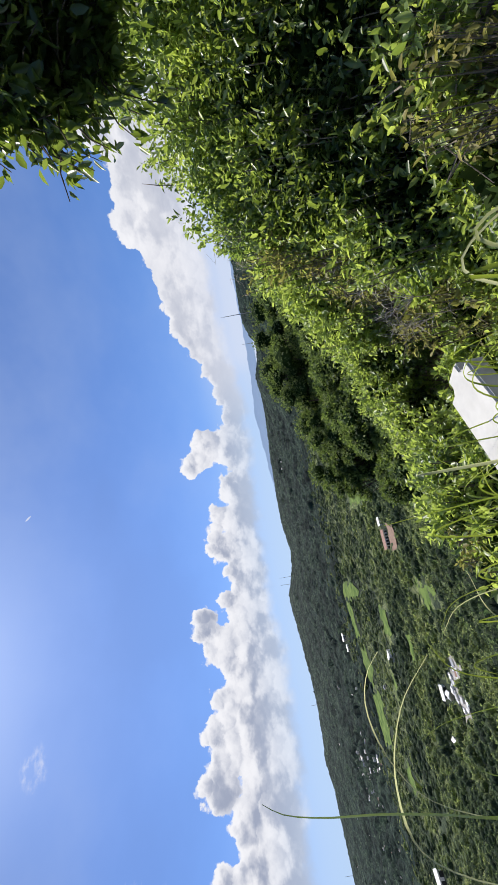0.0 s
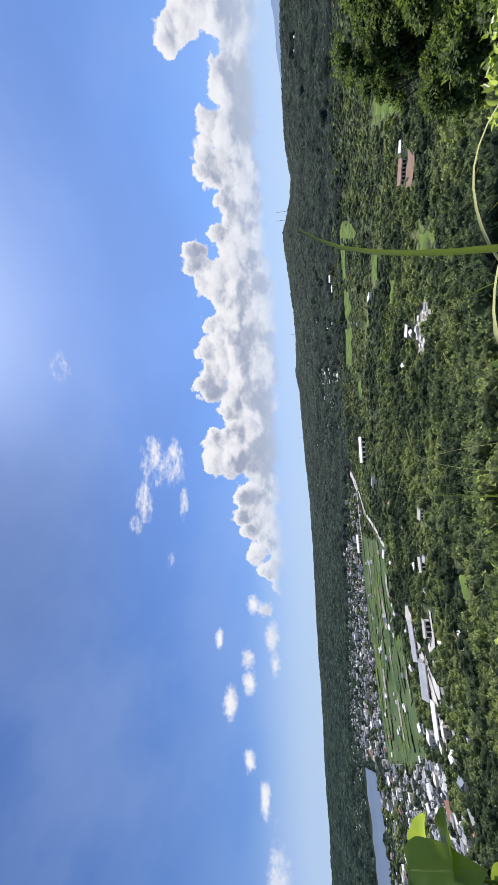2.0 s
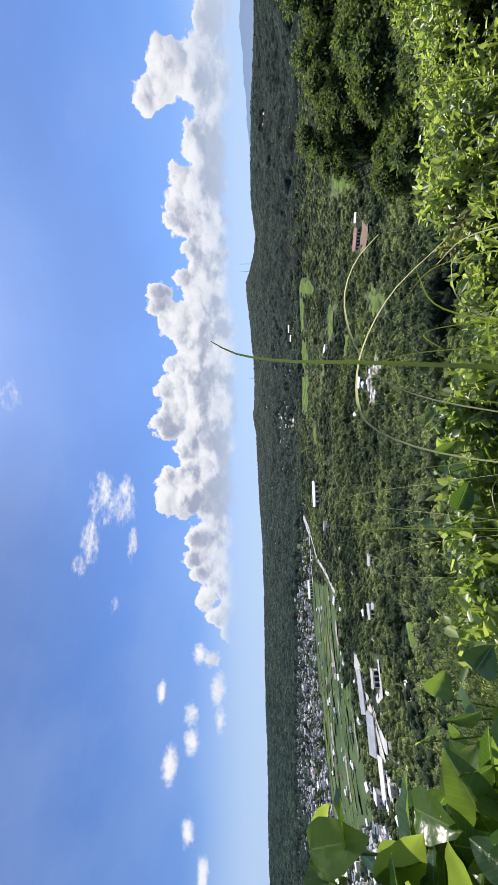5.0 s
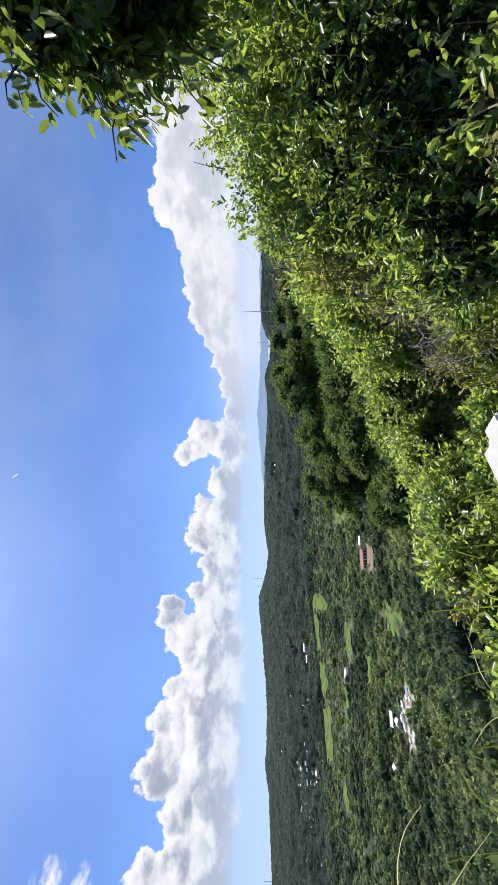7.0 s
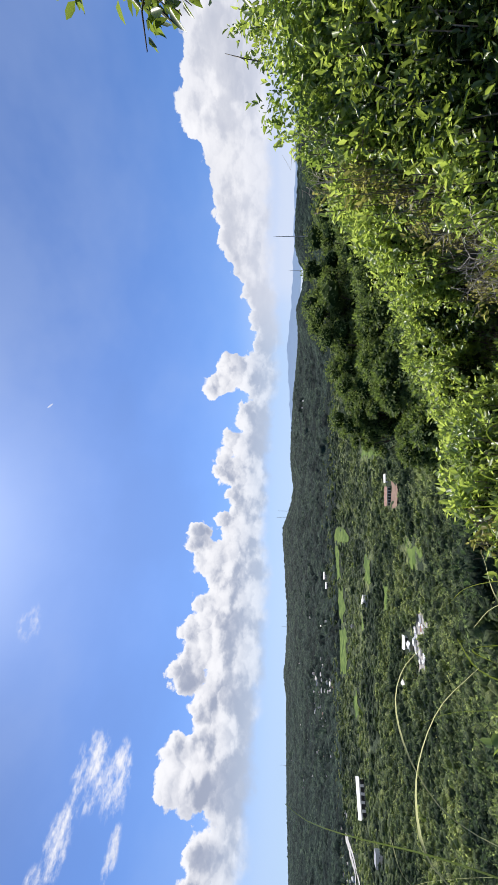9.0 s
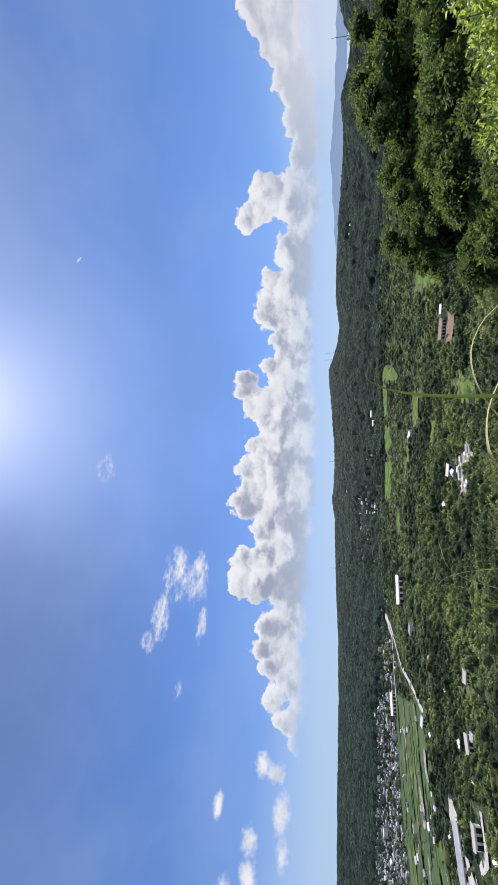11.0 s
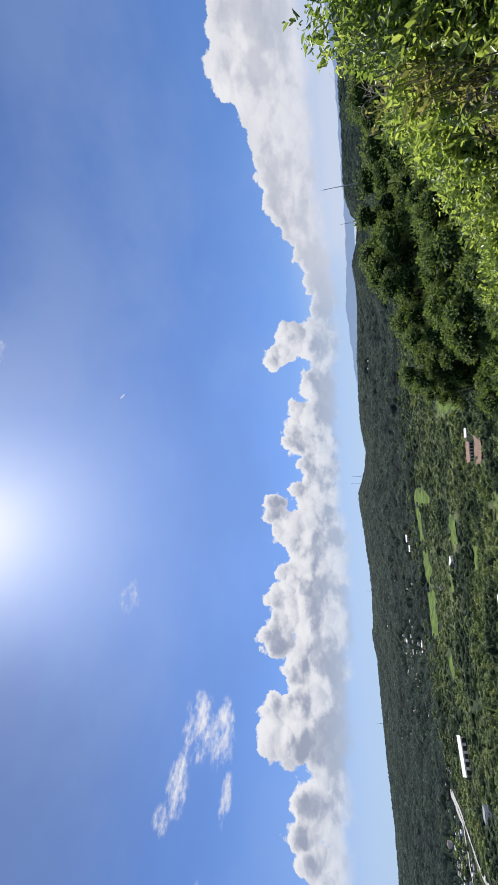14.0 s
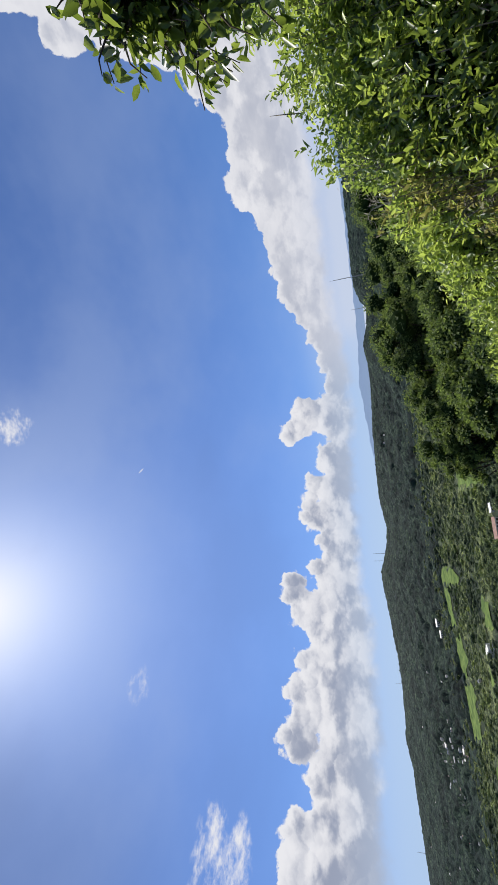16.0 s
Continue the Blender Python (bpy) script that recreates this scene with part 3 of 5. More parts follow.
# ---- the land ----
EYE = 1.6
NEAR = [(0, 0.0), (1.2, 0.0), (2.2, -0.45), (4, -1.9), (10, -6.2), (30, -16.5), (80, -37), (150, -58), (260, -82), (420, -101), (640, -111), (1150, -117), (2400, -118), (5000, -118)]
RIDGE = [(-180, -1.2), (-110, -0.9), (-98, -1.0), (-88, -1.25), (-78, -1.45), (-71, -1.5), (-60, -1.7), (-54, -1.7), (-46, -1.4), (-36, -1.15), (-31, -1.15), (-29, -1.05), (-25, -1.05), (-23.5, -0.85), (-21.4, -0.4), (-19.3, -0.32), (-17.8, -0.8), (-16.5, -1.25), (-13.8, -1.6), (-12.2, -1.35), (-9.5, -1.15), (-4, -1.15), (0, -1.3), (3, -1.5), (7, -1.65), (10.2, -1.4), (12.3, -1.9), (14.6, -2.1), (15.6, -1.4), (17.2, -0.85), (21, -0.9), (26, -0.85), (30, -0.8), (45, -0.6), (180, -1.2)]
RIDGE_AT = [(-180, 3600), (-75, 3600), (-45, 3200), (-30, 2500), (-15, 2100), (0, 1900), (20, 1500), (45, 1500), (180, 3600)]
HAZE = [(-180, -1.4), (-10, -1.3), (-4, -0.75), (0.4, -0.42), (3, -0.2), (5.6, -0.02), (8, -0.3), (12, -0.45), (17, -0.5), (20, -0.4), (27, -0.35), (29.5, -0.2), (33, 0.2), (60, 0.3), (180, -1.4)]


def table(rows, x):
    a = np.array(rows, dtype=float)
    return np.interp(x, a[:, 0], a[:, 1])


def wobble(x, y, scale, seed):
    """A smooth uneven surface from a few crossing waves, about -1 to 1."""
    rs = np.random.RandomState(seed)
    s = 0
    for k in range(7):
        a, ph, fr = rs.uniform(0, 2 * np.pi), rs.uniform(0, 6.3), rs.uniform(0.6, 1.9)
        s = s + np.sin((np.cos(a) * x + np.sin(a) * y) * fr / scale + ph)
    return s / 3.2


def land(az, r):
    """Height of the ground at a bearing (degrees) and a distance."""
    az, r = np.asarray(az, dtype=float), np.asarray(r, dtype=float)
    x, y = r * np.sin(np.radians(az)), r * np.cos(np.radians(az))
    z = table(NEAR, r)
    side = np.clip((az + 12) / 18, 0, 1)
    z = z + 6.5 * side * np.clip((r - 6) / 16, 0, 1) * np.clip((170 - r) / 110, 0, 1)
    top_at = table(RIDGE_AT, az)
    top = EYE + top_at * np.tan(np.radians(table(RIDGE, az)))
    start = 0.30 * top_at + 0.08 * top_at * np.clip((-az - 38) / 20, 0, 1)
    s = np.clip((r - start) / (top_at - start), 0, 1)
    z = z + (top - z) * (s * s * (3 - 2 * s)) ** 0.8
    back = np.clip((r - top_at) / 500, 0, 1)
    far = np.clip((r - top_at - 500) / np.maximum(4700 - top_at - 500, 50), 0, 1)
    z = z - back * 60 + far ** 2 * (60 + EYE + 4700 * np.tan(np.radians(-2.6)) - top)
    rough = np.clip((r - 60) / 300, 0, 1) * np.clip((top_at - r) / 300, 0, 1)
    z = z + rough * np.clip(s * 14, 1.5, 14) * wobble(x, y, 90, 4)
    return z + np.clip((r - 3) / 20, 0, 1) * 0.35 * wobble(x, y, 2.2, 9)


def at(az, r, lift=0.0):
    """A place on the ground."""
    return Vector((r * math.sin(radians(az)), r * math.cos(radians(az)), float(land(az, r)) + lift))


def reach(az, el, start=40.0):
    """How far off the ground is that is seen from the standing place at a bearing and a height angle."""
    r = np.geomspace(start, 4600, 1500)
    hit = land(np.full(1500, az), r) - EYE >= r * math.tan(radians(el))
    return float(r[np.argmax(hit)]) if hit.any() else 4600.0


azs = np.concatenate((np.arange(-180, -126, 6.0), np.arange(-126, 66, 0.75), np.arange(66, 180, 6.0)))
rings = np.concatenate(([0.35], np.geomspace(0.7, 4900, 150)))
AZ, RR = np.meshgrid(azs, rings)
gz = land(AZ, RR)
gv = np.stack((RR * np.sin(np.radians(AZ)), RR * np.cos(np.radians(AZ)), gz), -1).reshape(-1, 3)
na, nr = len(azs), len(rings)
ii, jj = np.meshgrid(np.arange(nr - 1), np.arange(na), indexing="ij")
gf = np.stack((ii * na + jj, ii * na + (jj + 1) % na, (ii + 1) * na + (jj + 1) % na, (ii + 1) * na + jj), -1).reshape(-1, 4)
cap = np.concatenate((gv, [(0, 0, 0)]))
fan = np.stack((np.arange(na), (np.arange(na) + 1) % na, np.full(na, len(gv))), -1)
tri = np.concatenate((gf[:, [0, 1, 2]], gf[:, [0, 2, 3]], fan[:, ::-1]))
ground = tagged(mesh_object("ground", cap, tri, GROUND, smooth=True), "dark green wooded hillside falling to a broad valley with far ridges", "ground", kind="structure")


# ---- plants ----
def shrub(name, place, radii, twigs, per, leaf, mat, seed, label, category="shrub", lean=(0, 0, 0.25), width=0.45, fine=True, dome=False, group="", stem=0.012, bare=0, clumpy=0.48, young=None, share=0.35, inner=0):
    """A bush: sticks fan out from a foot, twigs end in sprays of leaves that fill an uneven rounded form."""
    rng = np.random.RandomState(seed)
    c, R = np.array(place, dtype=float), np.array(radii, dtype=float)
    d = unit_rows(rng.normal(size=(twigs, 3)))
    if dome:
        d[:, 2] = np.abs(d[:, 2])
    lump = 1 + 0.22 * np.sin(d[:, 0] * 5 + seed) * np.sin(d[:, 1] * 4 + 2 * seed) + rng.normal(0, 0.08, twigs)
    reach_ = rng.uniform(0.3, 1.0, twigs) ** 0.5
    tip = c + d * R * (reach_ * np.minimum(lump, 1.06))[:, None]
    if clumpy:
        q = tip / (leaf * 5.5)
        heap = sum(np.sin(q @ w + h) for w, h in zip(rng.normal(0, 0.8, (6, 3)), rng.uniform(0, 6.3, 6)))
        keep = heap + 2.2 * (reach_ - 0.8) > np.quantile(heap, clumpy)
        d, tip, reach_ = d[keep], tip[keep], reach_[keep]
        twigs = len(d)
    out = unit_rows(d * R / R.max() + np.array(lean) + rng.normal(0, 0.35, (twigs, 3)))
    length = leaf * rng.uniform(1.5, 2.8, twigs)
    k = np.tile(np.linspace(0, 1, per), (twigs, 1)) + rng.normal(0, 0.06, (twigs, per))
    pts = tip[:, None] + out[:, None] * (k - 0.6)[..., None] * length[:, None, None]
    pts = pts + rng.normal(0, leaf * 0.12, pts.shape)
    side = rng.normal(0, 1, (twigs, per, 3))
    along = out[:, None] * 0.5 + side * 0.65 + np.array((0, 0, -0.1))
    n = twigs * per
    size = leaf * rng.uniform(0.4, 1.35, n)
    shape, sides = (LEAF_POINTS, LEAF_FACES) if fine else (CHIP_POINTS, CHIP_FACES)
    wide = size * width * rng.uniform(0.8, 1.2, n)
    pts, along = pts.reshape(n, 3), along.reshape(n, 3)
    q = tip / (leaf * 4.5)
    # bright leaves on outer, upper sprays: new growth, and sunlight put into colour
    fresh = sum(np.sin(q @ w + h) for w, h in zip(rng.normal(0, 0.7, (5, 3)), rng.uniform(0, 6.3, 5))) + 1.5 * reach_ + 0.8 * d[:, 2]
    is_young_lit = np.repeat(fresh > np.quantile(fresh, 1 - share), per) if young else np.zeros(n, dtype=bool)
    ground_z = float(land(math.degrees(math.atan2(c[0], c[1])), math.hypot(c[0], c[1])))
    foot = np.array((c[0], c[1], min(c[2] - R[2], ground_z)))
    root = empty(name, foot)
    for leafy, colour, which in (("foliage", mat, ~is_young_lit), ("young_lit_foliage", young, is_young_lit)):
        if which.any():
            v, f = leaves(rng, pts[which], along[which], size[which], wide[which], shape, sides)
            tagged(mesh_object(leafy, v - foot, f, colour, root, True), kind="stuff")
    # large dark leaves in the core paint the shade inside the bush
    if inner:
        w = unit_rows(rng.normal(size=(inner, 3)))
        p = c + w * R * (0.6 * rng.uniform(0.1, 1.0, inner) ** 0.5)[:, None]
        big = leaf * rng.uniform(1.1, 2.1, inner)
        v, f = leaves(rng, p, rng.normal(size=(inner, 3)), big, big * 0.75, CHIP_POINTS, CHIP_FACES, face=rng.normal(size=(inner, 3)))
        tagged(mesh_object("inner_shade_foliage", v - foot, f, LEAF_INNER_SHADE, root, True), kind="stuff")
    sticks = []
    for i in rng.choice(twigs, min(twigs, 60), replace=False):
        a, b = foot + rng.normal(0, 0.05, 3) * R * (1, 1, 0), tip[i]
        mid = (a + b) / 2 + (0, 0, 0.12 * R[2]) + rng.normal(0, 0.06, 3) * R
        t = np.linspace(0, 1, 6)[:, None]
        p = a * (1 - t) ** 2 + 2 * mid * t * (1 - t) + (b + out[i] * length[i] * 0.4) * t ** 2
        sticks.append(tube(p - foot, np.linspace(stem, stem * 0.2, 6), 4))
    sv, sf = merged(sticks)
    tagged(mesh_object("branchwork", sv, sf, TWIG, root, True), kind="stuff")
    for i in rng.choice(twigs, bare, replace=False):
        e = tip[i] + (0, 0, 0.25 * R[2])
        tv, tf = tube(np.array([tip[i] - foot, (tip[i] + e) / 2 - foot + rng.normal(0, 0.03, 3), e - foot + rng.normal(0, 0.06, 3)]), (0.004, 0.003, 0.0012), 4)
        mesh_object("twig", tv, tf, TWIG, root)
    return tagged(root, label, category, group)


def tree(name, place, height, crown, clumps, per, leaf, mat, seed, label, low=0.35, group="", trunk=None, fine=False):
    """A tree: tapered trunk, limbs to every clump of leaves, an uneven crown with gaps."""
    rng = np.random.RandomState(seed)
    base = np.array(place, dtype=float)
    root = empty(name, base)
    trunk = trunk or height * 0.022
    bend = rng.normal(0, 0.03 * height, 2)
    t = np.linspace(0, 1, 8)
    line = np.stack((bend[0] * t ** 2, bend[1] * t ** 2, t * height * 0.8), 1)
    tv, tf = tube(line, trunk * (1.15 - 0.95 * t), 8)
    mesh_object("trunk", tv, tf, BARK, root, True)
    centre = np.array((bend[0] * 0.6, bend[1] * 0.6, height * (low + (1 - low) / 2)))
    R = np.array((crown, crown, height * (1 - low) / 2))
    d = unit_rows(rng.normal(size=(clumps, 3)))
    d[:, 2] = np.abs(d[:, 2]) * np.where(rng.rand(clumps) < 0.75, 1, -1)
    cc = centre + d * R * rng.uniform(0.55, 1.0, clumps)[:, None]
    for q in cc:
        h = np.clip(q[2] * rng.uniform(0.35, 0.7), height * 0.15, height * 0.75)
        a = np.array((np.interp(h, line[:, 2], line[:, 0]), np.interp(h, line[:, 2], line[:, 1]), h))
        m = (a + q) / 2 + (0, 0, 0.05 * height)
        s = np.linspace(0, 1, 6)[:, None]
        lv, lf = tube(a * (1 - s) ** 2 + 2 * m * s * (1 - s) + q * s ** 2, trunk * np.linspace(0.42, 0.07, 6), 5)
        mesh_object("limb", lv, lf, BARK, root, True)
    n = clumps * per
    cr = crown * rng.uniform(0.17, 0.36, clumps)
    w = unit_rows(rng.normal(size=(n, 3)))
    w[:, 2] = np.where(w[:, 2] < -0.25, -w[:, 2], w[:, 2])
    w = w * (0.72 + 0.36 * rng.rand(n, 1))
    w[:, 2] *= 0.75
    pts = np.repeat(cc, per, 0) + w * np.repeat(cr, per)[:, None]
    along = w + rng.normal(0, 0.6, (n, 3)) + (0, 0, -0.15)
    size = leaf * rng.uniform(0.6, 1.25, n)
    v, f = leaves(rng, pts, along, size, size * 0.55, LEAF_POINTS if fine else CHIP_POINTS, LEAF_FACES if fine else CHIP_FACES, face=w * 0.7 + (0, 0, 0.6))
    # added dark lumps within the clumps block light and paint inner shade
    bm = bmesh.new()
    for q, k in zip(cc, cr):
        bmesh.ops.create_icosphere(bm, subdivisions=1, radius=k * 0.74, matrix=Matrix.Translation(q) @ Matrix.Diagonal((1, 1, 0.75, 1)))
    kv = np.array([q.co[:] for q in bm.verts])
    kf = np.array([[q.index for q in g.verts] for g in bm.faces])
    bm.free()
    tagged(mesh_object("inner_shade_foliage", kv + rng.normal(0, crown * 0.018, kv.shape), kf, LEAF_INNER_SHADE, root), kind="stuff")
    tagged(mesh_object("crown", v, f, mat, root), kind="stuff")
    return tagged(root, label, "tree", group)


def foot(az, r, lift=0.0):
    return tuple(at(az, r, lift))


def spot(az, el, d):
    """A place d metres from the eye at a bearing and a height angle."""
    return tuple(bearing(az, el) * d + Vector((0, 0, EYE)))


def under(az, el, d, h):
    """The middle of a bush of half height h whose top shows at a bearing and height angle, d metres off."""
    return (d * math.sin(radians(az)), d * math.cos(radians(az)), EYE + d * math.tan(radians(el)) - h)


NEARBY = 0.62
# tall bushes that rise beside the standing place: bearing, angle of the top, distance, half width, half height
WALLS = [(60, 17, 4.6, 1.15, 1.7), (49, 10.5, 4.4, 0.9, 1.5), (40, 6.2, 4.3, 0.76, 1.3), (33, 3.4, 4.0, 0.62, 1.15), (28.0, -0.2, 3.8, 0.5, 0.95), (25.2, -1.9, 4.0, 0.36, 0.8), (55, 4, 4.0, 0.8, 1.3), (44, 3, 4.1, 0.7, 1.3), (36.5, 0, 3.8, 0.55, 1.1), (30.5, -5, 3.5, 0.46, 0.8), (31, -14, 3.0, 0.4, 0.6), (26, -14, 3.1, 0.4, 0.6), (31, -30, 2.2, 0.3, 0.4), (43, -2, 3.7, 0.62, 0.5), (51, -3, 3.7, 0.62, 0.5), (36.5, -4, 3.4, 0.5, 0.5), (41, -8, 3.3, 0.5, 0.4), (48.5, -9, 3.3, 0.5, 0.4), (35, -10, 3.1, 0.42, 0.4)]
for k, (a, e, d, w, h) in enumerate(WALLS):
    d, w, h = d * NEARBY, w * NEARBY, h * NEARBY
    # the last six fill a hollow, its shade painted with darker leaves
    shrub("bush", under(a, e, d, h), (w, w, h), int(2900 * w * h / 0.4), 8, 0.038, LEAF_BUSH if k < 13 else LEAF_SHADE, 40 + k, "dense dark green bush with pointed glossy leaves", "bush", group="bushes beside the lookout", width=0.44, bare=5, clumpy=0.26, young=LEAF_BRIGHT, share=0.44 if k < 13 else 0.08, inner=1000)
# bright leaf colour stands for sunlight on these few leaves
for k, (a, e, d, w, h) in enumerate(((40.5, -15, 1.7, 0.16, 0.28), (45.5, -20, 1.6, 0.13, 0.2), (39, -22, 1.55, 0.15, 0.25), (36, -24, 1.5, 0.14, 0.22))):
    shrub("sapling", under(a, e, d, h), (w, w, h), 90, 7, 0.05, LEAF_BUSH, 180 + k, "slender sapling with a few sunlit leaves in the shade", "sapling", group="bushes beside the lookout", width=0.46, stem=0.004, clumpy=0.2, young=LEAF_BRIGHT, share=0.6)
SLOPE = [(23.5, -4.0, 4.4, 0.45, 0.6), (20, -7.0, 4.6, 0.5, 0.6), (15.5, -10.0, 5.2, 0.55, 0.6), (11, -13.2, 5.4, 0.6, 0.6), (5.5, -15, 5.6, 0.6, 0.55), (0, -18, 5.0, 0.55, 0.5), (-6, -20.5, 4.2, 0.5, 0.45), (-11, -20.5, 3.4, 0.42, 0.42), (-15, -21.5, 3.0, 0.34, 0.4),
         (24, -20, 3.4, 0.5, 0.55), (17, -24, 3.4, 0.5, 0.5), (10, -26, 3.6, 0.5, 0.5), (3, -27, 3.5, 0.5, 0.45), (-4, -28, 3.1, 0.45, 0.4), (-10, -28, 2.7, 0.4, 0.35), (-17, -27, 2.5, 0.35, 0.35), (28, -30, 2.5, 0.45, 0.45), (18, -33, 2.6, 0.45, 0.4), (8, -34, 2.7, 0.4, 0.4), (-2, -36, 2.5, 0.4, 0.35), (27, -23, 3.0, 0.45, 0.5), (31.5, -24, 2.7, 0.42, 0.5), (22, -28, 2.8, 0.4, 0.45), (-21, -25.5, 2.6, 0.26, 0.3), (-26, -27, 2.4, 0.26, 0.3)]
for k, (a, e, d, w, h) in enumerate(SLOPE):
    d, w, h = d * NEARBY, w * NEARBY, h * NEARBY
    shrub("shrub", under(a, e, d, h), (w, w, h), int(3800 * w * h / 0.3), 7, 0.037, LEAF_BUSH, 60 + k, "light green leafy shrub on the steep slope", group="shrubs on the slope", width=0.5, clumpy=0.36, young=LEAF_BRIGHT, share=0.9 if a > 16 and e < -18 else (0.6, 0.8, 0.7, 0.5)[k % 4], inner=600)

for k, (a, e, d, w, h) in enumerate([(17.5, -11.5, 4.9, 0.34, 0.4), (21, -15, 4.0, 0.3, 0.35), (13, -22, 3.5, 0.3, 0.3), (23.2, -2.6, 4.0, 0.3, 0.4), (25.8, -5.5, 3.5, 0.26, 0.35), (22.5, -12, 3.7, 0.3, 0.35), (14, -26, 2.9, 0.3, 0.3), (40, -24, 2.2, 0.25, 0.3), (-19, -23.5, 2.9, 0.2, 0.25)]):
    d, w, h = d * NEARBY, w * NEARBY, h * NEARBY
    shrub("dry_shrub", under(a, e, d, h), (w, w, h), 150, 5, 0.034, LEAF_DRY, 140 + k, "half-bare shrub with yellowed leaves and grey twigs", group="shrubs on the slope", width=0.5, bare=14, stem=0.007)


def bare_shrub(az, el, d, w, h, stems, seed, label):
    """A dead shrub: thin grey stems fan out, arch and fork into finer twigs."""
    rng = np.random.RandomState(seed)
    top = np.array(under(az, el, d, 0.0))
    base = top - (0, 0, h)
    root = empty("bare_shrub", base)
    for _ in range(stems):
        e = rng.normal(0, 0.5, 3) * (w, w, 0) + (0, 0, h * rng.uniform(0.55, 1.0))
        bow = rng.normal(0, 0.14, 3) * (w, w, h)
        s = np.linspace(0, 1, 7)[:, None]
        line = e * s + 4 * bow * s * (1 - s)
        pieces = [tube(line, np.linspace(0.0024, 0.0007, 7), 4)]
        for _ in range(5):
            i = rng.randint(2, 6)
            g = line[i] + unit_rows((line[i] - line[i - 1] + rng.normal(0, 0.05, 3))[None])[0] * rng.uniform(0.25, 0.6) * w
            m = (line[i] + g) / 2 + rng.normal(0, 0.02, 3)
            pieces.append(tube(np.array([line[i], m, g]), (0.0012, 0.0008, 0.0005), 4))
        v, f = merged(pieces)
        mesh_object("stem", v, f, DEAD_TWIG, root, True)
    return tagged(root, label, "shrub", "shrubs on the slope")


for k, (a, e, d, w, h) in enumerate([(17, -18.5, 1.78, 0.2, 0.22), (20, -16, 1.9, 0.18, 0.2), (13.5, -20.5, 1.8, 0.18, 0.2), (22.5, -10.5, 2.2, 0.16, 0.2), (28.6, 0.9, 2.3, 0.10, 0.2), (24.6, -1.2, 2.4, 0.12, 0.2)]):
    bare_shrub(a, e, d, w, h, (9, 6, 6, 5, 6, 6)[k], 300 + k, "dead shrub of tangled bare grey twigs")

# low leafy plants at the edge of the drop
def by(az, el, d):
    """A place d metres from the edge of the standing place at a bearing and a height angle."""
    return tuple(bearing(az, el) * d + Vector((-0.18, -0.04, EYE)))


HERBS = [(-28, -26.5, 1.7, 0.17, 0.22), (-34, -29, 1.5, 0.16, 0.2), (-40, -25, 1.4, 0.15, 0.2), (-44, -24, 1.35, 0.13, 0.2), (-50, -27, 1.3, 0.14, 0.2), (-55, -24, 1.3, 0.13, 0.2), (-60, -23, 1.3, 0.14, 0.2), (-66, -24, 1.2, 0.14, 0.2), (-71, -22.5, 1.2, 0.13, 0.2), (-58, -32, 1.1, 0.16, 0.2), (-46, -33, 1.15, 0.16, 0.2), (-68, -31, 1.05, 0.16, 0.2)]
THICKETS = [(-62, -22.5, 9.0, 1.2, 0.9), (-69, -21.5, 8.0, 1.1, 0.9), (-75, -22, 7.5, 1.2, 0.9), (-82, -20.5, 7.0, 1.1, 0.9)]
for k, (a, e, d, w, h) in enumerate(THICKETS):
    shrub("thicket", under(a, e, d, h), (w, w, h), 2600, 6, 0.05, LEAF_TREE, 120 + k, "dense olive green thicket on the slope", "shrub", group="thickets on the slope", fine=False)

# the tree whose boughs hang over the view
def bough(tree_root, start, end, sag, sprays, seed, thick=0.03):
    """A leafy bough of the tree, as points and faces of its leaves and sticks."""
    rng = np.random.RandomState(seed)
    a, b = np.array(start), np.array(end)
    t = np.linspace(0, 1, 9)[:, None]
    line = a * (1 - t) + b * t + np.array((0, 0, -sag)) * (t * t)
    sticks, v_all = [tube(line[:8], thick * np.linspace(1, 0.12, 8), 6)], []
    for _ in range(sprays):
        u = rng.uniform(0.2, 1.0) ** 0.5
        o = np.array([np.interp(u, t[:, 0], line[:, k]) for k in range(3)])
        d = rng.normal(0, 1, 3) * (0.10, 0.10, 0.08) * rng.uniform(0.4, 1.0)
        e = o + d
        s = np.linspace(0, 1, 4)[:, None]
        sticks.append(tube(o * (1 - s) + e * s + np.array((0, 0, 0.03)) * s * (1 - s) * 4, np.linspace(0.0035, 0.0012, 4), 4))
        n = 9
        k = rng.uniform(0.3, 1.1, n)
        p = o + d * k[:, None] + rng.normal(0, 0.008, (n, 3))
        along = d / np.linalg.norm(d) * 0.5 + rng.normal(0, 0.6, (n, 3)) + (0, 0, -0.25)
        size = rng.uniform(0.026, 0.05, n)
        v_all.append(leaves(rng, p, along, size, size * 0.48))
    return merged(v_all), merged(sticks)


